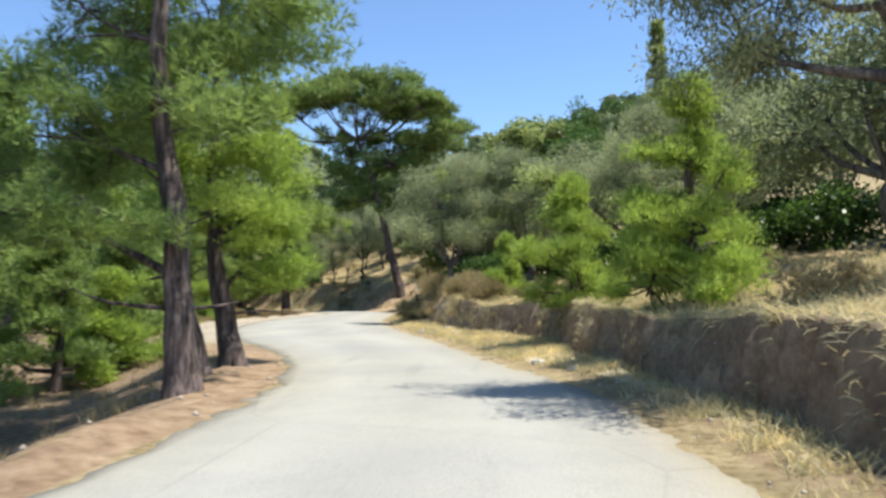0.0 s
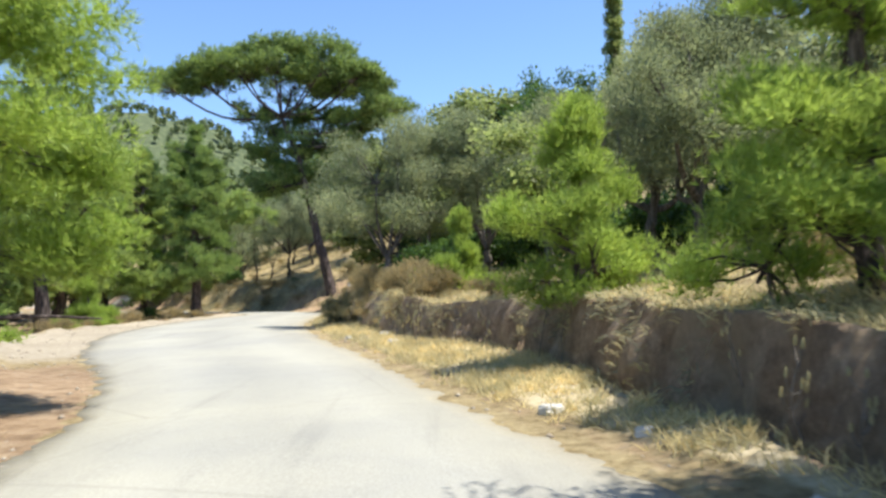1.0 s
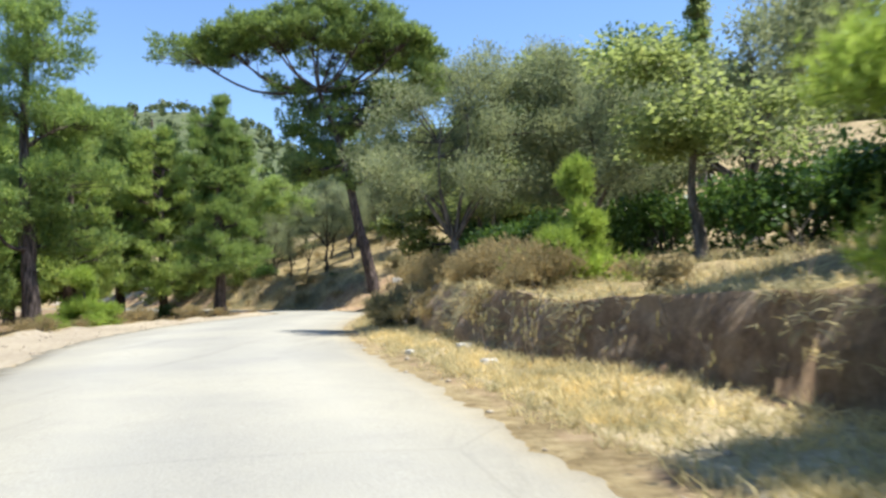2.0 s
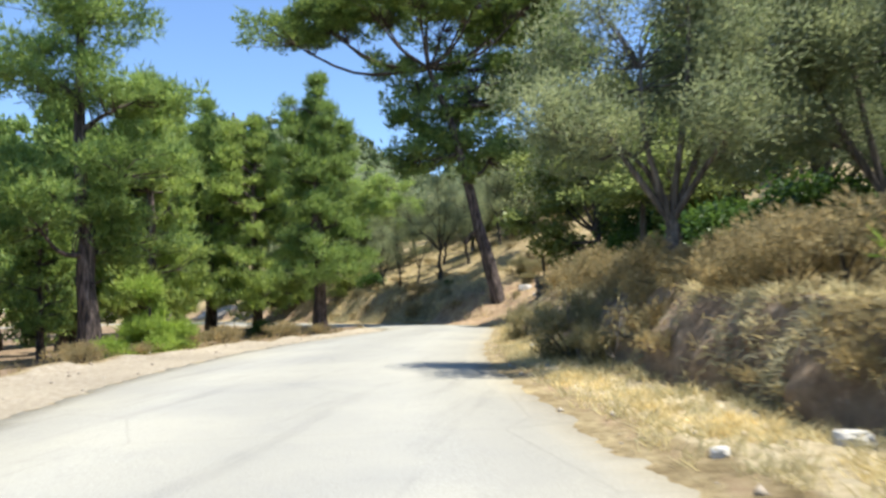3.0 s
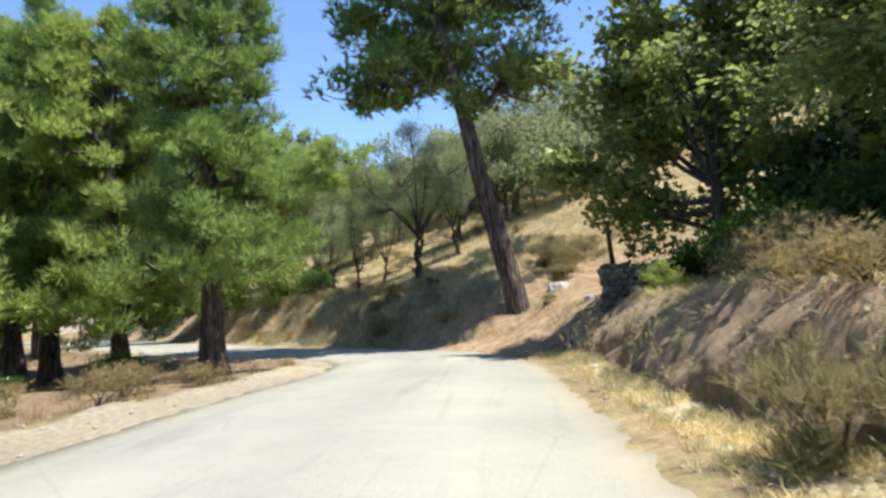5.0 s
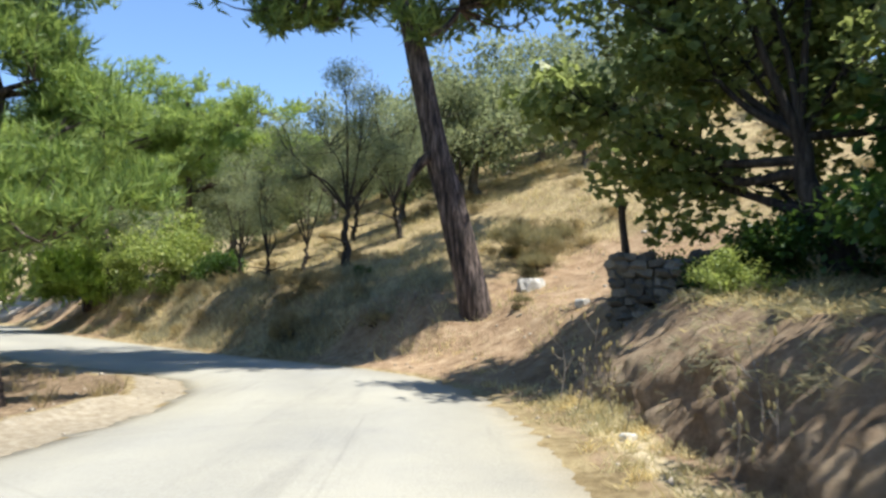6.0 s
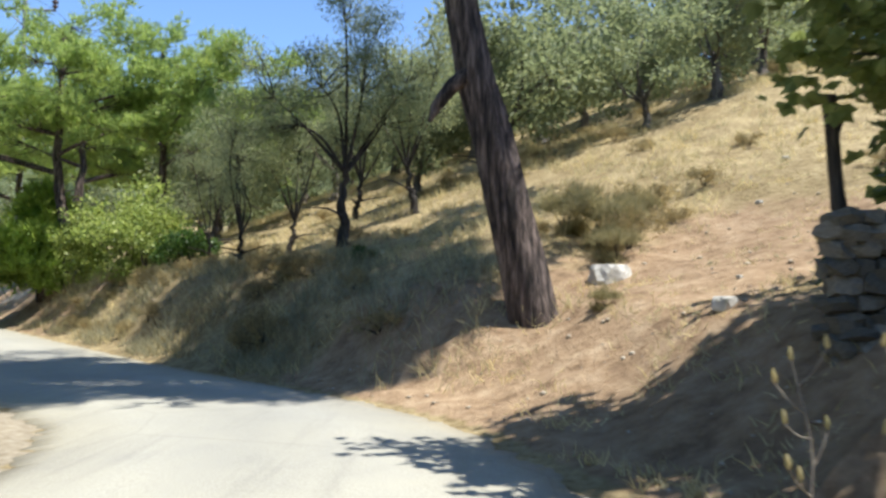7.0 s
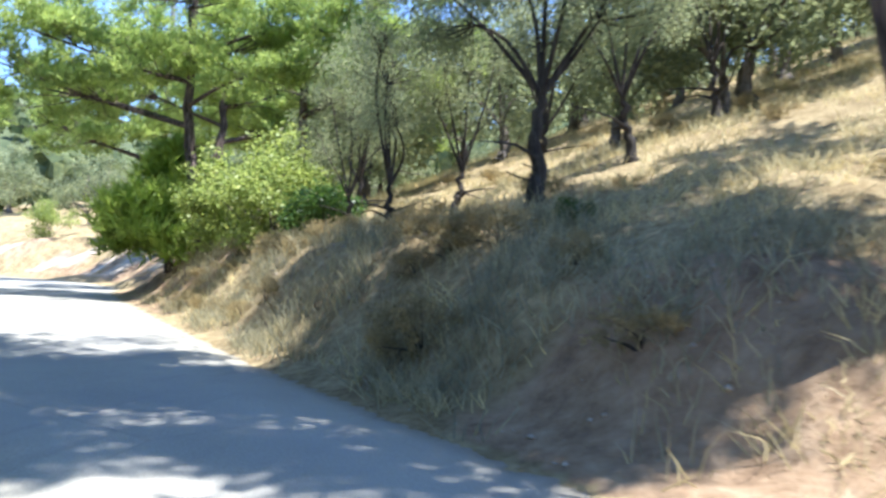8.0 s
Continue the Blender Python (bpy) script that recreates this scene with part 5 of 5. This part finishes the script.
grass("track_grass", 209, 5200, -6, 8, 51, 66, on_track, 0.16, 0.011, "sparse straw tufts on the dirt track", tuft=9, lean=0.9, spread=0.08)
grass("shoulder_grass", 204, 8000, -26, -2, 6, 70, on_left, 0.28, 0.011, "dry brown grass beneath the pines", mat=SCRUB)


def on_face(x, y):
    d, k = beside(RIGHT_EDGE, x, y)
    return (d > 0.15) * (d < 3.2) * step(56, 57.5, k) * (1 - step(68, 72, k)) * patchy(x, y, 1.3) ** 1.5


BRUSH = leaf_material("withered_brush", (0.24, 0.225, 0.17), (0.40, 0.375, 0.28), (0.56, 0.52, 0.38), (0.5, 0.47, 0.32), 0.8, 0.5)
grass("bank_brush", 205, 15000, -20, -3, 56, 73, on_face, 0.42, 0.014, "withered brush and tall dead grass on the shaded bank", tuft=9, lean=0.5, spread=0.07, mat=BRUSH)


def bank_roots(name, seed, n, tall, mat, label, hang, per=7, lo=2, hi=22, sparse=3):
    """Dead grass, twigs and roots clinging to the raw face, hanging or standing."""
    rng = np.random.default_rng(seed)
    i, c = rng.integers(4, len(BANK_SKIN) - 4, n), (lo + (hi - lo) * rng.uniform(0, 1, n) ** 0.75).astype(int)
    p, out = BANK_SKIN[i, c], -BANK_OUT[i]
    keep = patchy(p[:, 1] * 1.3, p[:, 2] * 2.5, 1.5) ** sparse * (0.25 + 0.25 * (3 - sparse) + step(24, 32, p[:, 1]) * (1 - 0.8 * step(41, 45, p[:, 1]))) > rng.uniform(0, 1, n)
    p, out = np.repeat(p[keep], per, axis=0), np.repeat(out[keep], per, axis=0)
    p = p + rng.normal(0, 0.035, p.shape)
    d = unit(np.concatenate([out * 0.75, np.full((len(p), 1), hang)], 1) + rng.normal(0, 0.45, p.shape))
    ln = (tall * rng.uniform(0.4, 1.3, len(p)))[:, None]
    s = unit(np.cross(d, rng.normal(0, 1, d.shape))) * 0.0055
    m = p + d * ln * 0.55
    tip = m + unit(d + np.array([0, 0, -0.8]) + rng.normal(0, 0.25, d.shape)) * ln * 0.5
    v = np.stack([p - s, p + s, m + s * 0.7, m - s * 0.7, tip], 1).reshape(-1, 3)
    k = np.arange(len(p))[:, None] * 5
    tagged(new(name, mesh_of(name, v, [k + np.array([[0, 1, 2, 3]]), k + np.array([[3, 2, 4]])], mat)), label, "grass", kind="stuff")


bank_roots("cutting_grass", 207, 5200, 0.17, BRUSH, "thin dead grass and roots on the earth cutting", -0.1)
bank_roots("lip_straw", 210, 6000, 0.13, STRAW, "bleached straw matted over the bank's broken edge", 0.5, lo=20, hi=24.9, sparse=1)
bank_roots("cutting_straw", 208, 2600, 0.15, STRAW, "bleached straw caught on the raw earth face", 0.5)


def weed(seed, tall):
    """A dead roadside weed: a stalk, side stems and dry seed heads."""
    rng = np.random.default_rng(seed)
    root = new("dry_weed")
    top = np.array([rng.normal(0, 0.1), rng.normal(0, 0.1), tall])
    stalk = curve_through([(0, 0, -0.03), top * 0.5 + rng.normal(0, 0.03, 3), top], 8)
    part("stalk", mesh_of("stalk", *[(v, [f]) for v, f in [tube(stalk, np.linspace(0.008, 0.004, 8), 5)]][0], DEAD_WOOD), root)
    ends = [top]
    for k in range(7):
        s = stalk[rng.integers(2, 7)]
        a = rng.uniform(0, 6.28)
        e = s + np.array([math.cos(a) * 0.16, math.sin(a) * 0.16, rng.uniform(0.08, 0.22)]) * tall
        v, f = tube(curve_through([s, (s + e) / 2 - np.array([0, 0, 0.02]), e], 4), np.linspace(0.005, 0.003, 4), 4)
        part("side_stem", mesh_of("side_stem", v, [f], DEAD_WOOD), root)
        ends.append(e)
    for e in ends:
        v, f = tube([e, e + np.array([0, 0, 0.015]), e + np.array([0.004, 0, 0.045]), e + np.array([0.006, 0, 0.065])], (0.004, 0.012, 0.009, 0.002), 6, rng, 0.15)
        part("seed_head", mesh_of("seed_head", v, [f], STRAW), root)
    return root


w1 = tagged(place(weed(301, 0.75), 1.9, 22.3, sink=0.0), "tall dead weed with dry seed heads", "weed", "dry weeds")
w2 = tagged(place(weed(302, 0.55), 1.2, 23.6, sink=0.0), "dead branching thistle on the verge", "weed", "dry weeds")
rng = np.random.default_rng(305)
edge_at = lambda yy: np.interp(yy, RIGHT_EDGE[:300, 1], RIGHT_EDGE[:300, 0])
for k in range(46):
    yy = rng.uniform(10, 51)
    xx = edge_at(yy) + np.interp(yy, BANK[:, 0], BANK[:, 1]) + rng.uniform(-0.55, 0.15)
    copy_thing((w1, w2)[k % 2], stand(xx, yy, rng.uniform(0, 360), rng.uniform(0.7, 1.35), 0.0))


def pebbles(seed, n):
    """Loose stones and clods along both edges and on the dirt track."""
    rng = np.random.default_rng(seed)
    base = np.array([(1, 0, 0), (-1, 0, 0), (0, 1, 0), (0, -1, 0), (0, 0, 0.7), (0, 0, -0.7)], float)
    tri = np.array([(0, 2, 4), (2, 1, 4), (1, 3, 4), (3, 0, 4), (2, 0, 5), (1, 2, 5), (3, 1, 5), (0, 3, 5)])
    x, y = rng.uniform(-20, 5, n), rng.uniform(5, 72, n)
    dr, kr = beside(RIGHT_EDGE, x, y)
    dl, _ = beside(LEFT_EDGE, x, y)
    keep = ((dr > 0.0) & (dr < 2.2)) | ((dl < 0) & (dl > -2.5)) | ((kr > 53) & (kr < 58) & (dr > 0) & (dr < 9))
    x, y = x[keep], y[keep]
    size = 0.012 + 0.04 * rng.uniform(0, 1, len(x)) ** 4
    z = land(x, y)[0] + size * 0.2
    v = base[None] * (size[:, None, None] * rng.uniform(0.6, 1.3, (len(x), 6, 1)))
    a = rng.uniform(0, 6.28, len(x))
    vx = v[..., 0] * np.cos(a)[:, None] - v[..., 1] * np.sin(a)[:, None]
    vy = v[..., 0] * np.sin(a)[:, None] + v[..., 1] * np.cos(a)[:, None]
    v = np.stack([vx + x[:, None], vy + y[:, None], v[..., 2] + z[:, None]], -1).reshape(-1, 3)
    f = (np.arange(len(x))[:, None, None] * 6 + tri[None]).reshape(-1, 3)
    tagged(new("pebbles", mesh_of("pebbles", v, [f], PEBBLE)), "loose pale pebbles and clods by the road", "stones", kind="stuff")


pebbles(401, 9000)


# ---------------------------------------------------------------- power pole above the pines
def power_pole():
    root = new("power_pole")
    v, f = tube([(0, 0, 0), (0, 0, 9), (0, 0, 17.4)], (0.19, 0.15, 0.11), 10)
    part("pole", mesh_of("pole", v, [f], STEEL, True), root)
    v, f = tube([(-1.7, 0, 16.3), (0, 0, 16.3), (1.7, 0, 16.3)], (0.07, 0.09, 0.07), 6)
    part("cross_arm", mesh_of("cross_arm", v, [f], STEEL), root)
    for s in (-1, 1):
        v, f = tube([(s * 1.3, 0, 16.3), (s * 0.6, 0, 15.8), (0, 0, 15.3)], (0.04, 0.04, 0.04), 6)
        part("brace", mesh_of("brace", v, [f], STEEL), root)
    for x, z in ((-1.65, 16.35), (1.65, 16.35), (0, 17.4)):
        prof = [(0.0, 0.05), (0.12, 0.05), (0.14, 0.16), (0.24, 0.16), (0.27, 0.07), (0.36, 0.07), (0.38, 0.18), (0.5, 0.18), (0.54, 0.07), (0.66, 0.06), (0.68, 0.13), (0.8, 0.11), (0.84, 0.03)]
        v, f = tube([(x, 0, z + h) for h, _ in prof], [w for _, w in prof], 10)
        part("insulator", mesh_of("insulator", v, [f], PORCELAIN, True), root, "dark brown ribbed insulator")
    return root


tagged(place(power_pole(), -32.0, 90.5, 10, sink=1.4), "steel power pole with cross arm and brown insulators", "power pole")


# ---------------------------------------------------------------- woods on the far hills
def woodland(seed, n):
    rng = np.random.default_rng(seed)
    ang, dist = rng.uniform(-1.1, 0.7, n), 100 + 900 * rng.uniform(0, 1, n) ** 1.1
    x, y = -4 + np.sin(ang) * dist, 25 + np.cos(ang) * dist
    z = land(x, y)[0]
    size = rng.uniform(1.8, 3.6, n) * (1 + dist / 700)
    cen = np.repeat(np.stack([x, y, z + size * 0.75], -1), 20, axis=0)
    sz = np.repeat(size, 20)[:, None]
    d = unit(rng.normal(0, 1, cen.shape))
    p = cen + d * sz * np.array([0.62, 0.62, 0.8]) * rng.uniform(0.5, 1.05, (len(cen), 1))
    a = unit(np.cross(d, rng.normal(0, 1, d.shape))) * sz * 0.3
    b = unit(np.cross(d, a) + rng.normal(0, 0.3, d.shape)) * sz * 0.3
    v = np.stack([p - a, p + b, p + a, p - b], 1).reshape(-1, 3)
    tagged(new("far_woodland", mesh_of("far_woodland", v, [np.arange(len(v)).reshape(-1, 4)], FAR_LEAF)), "dense green pine woods covering the far hills", "woods", kind="stuff")


woodland(501, 5600)
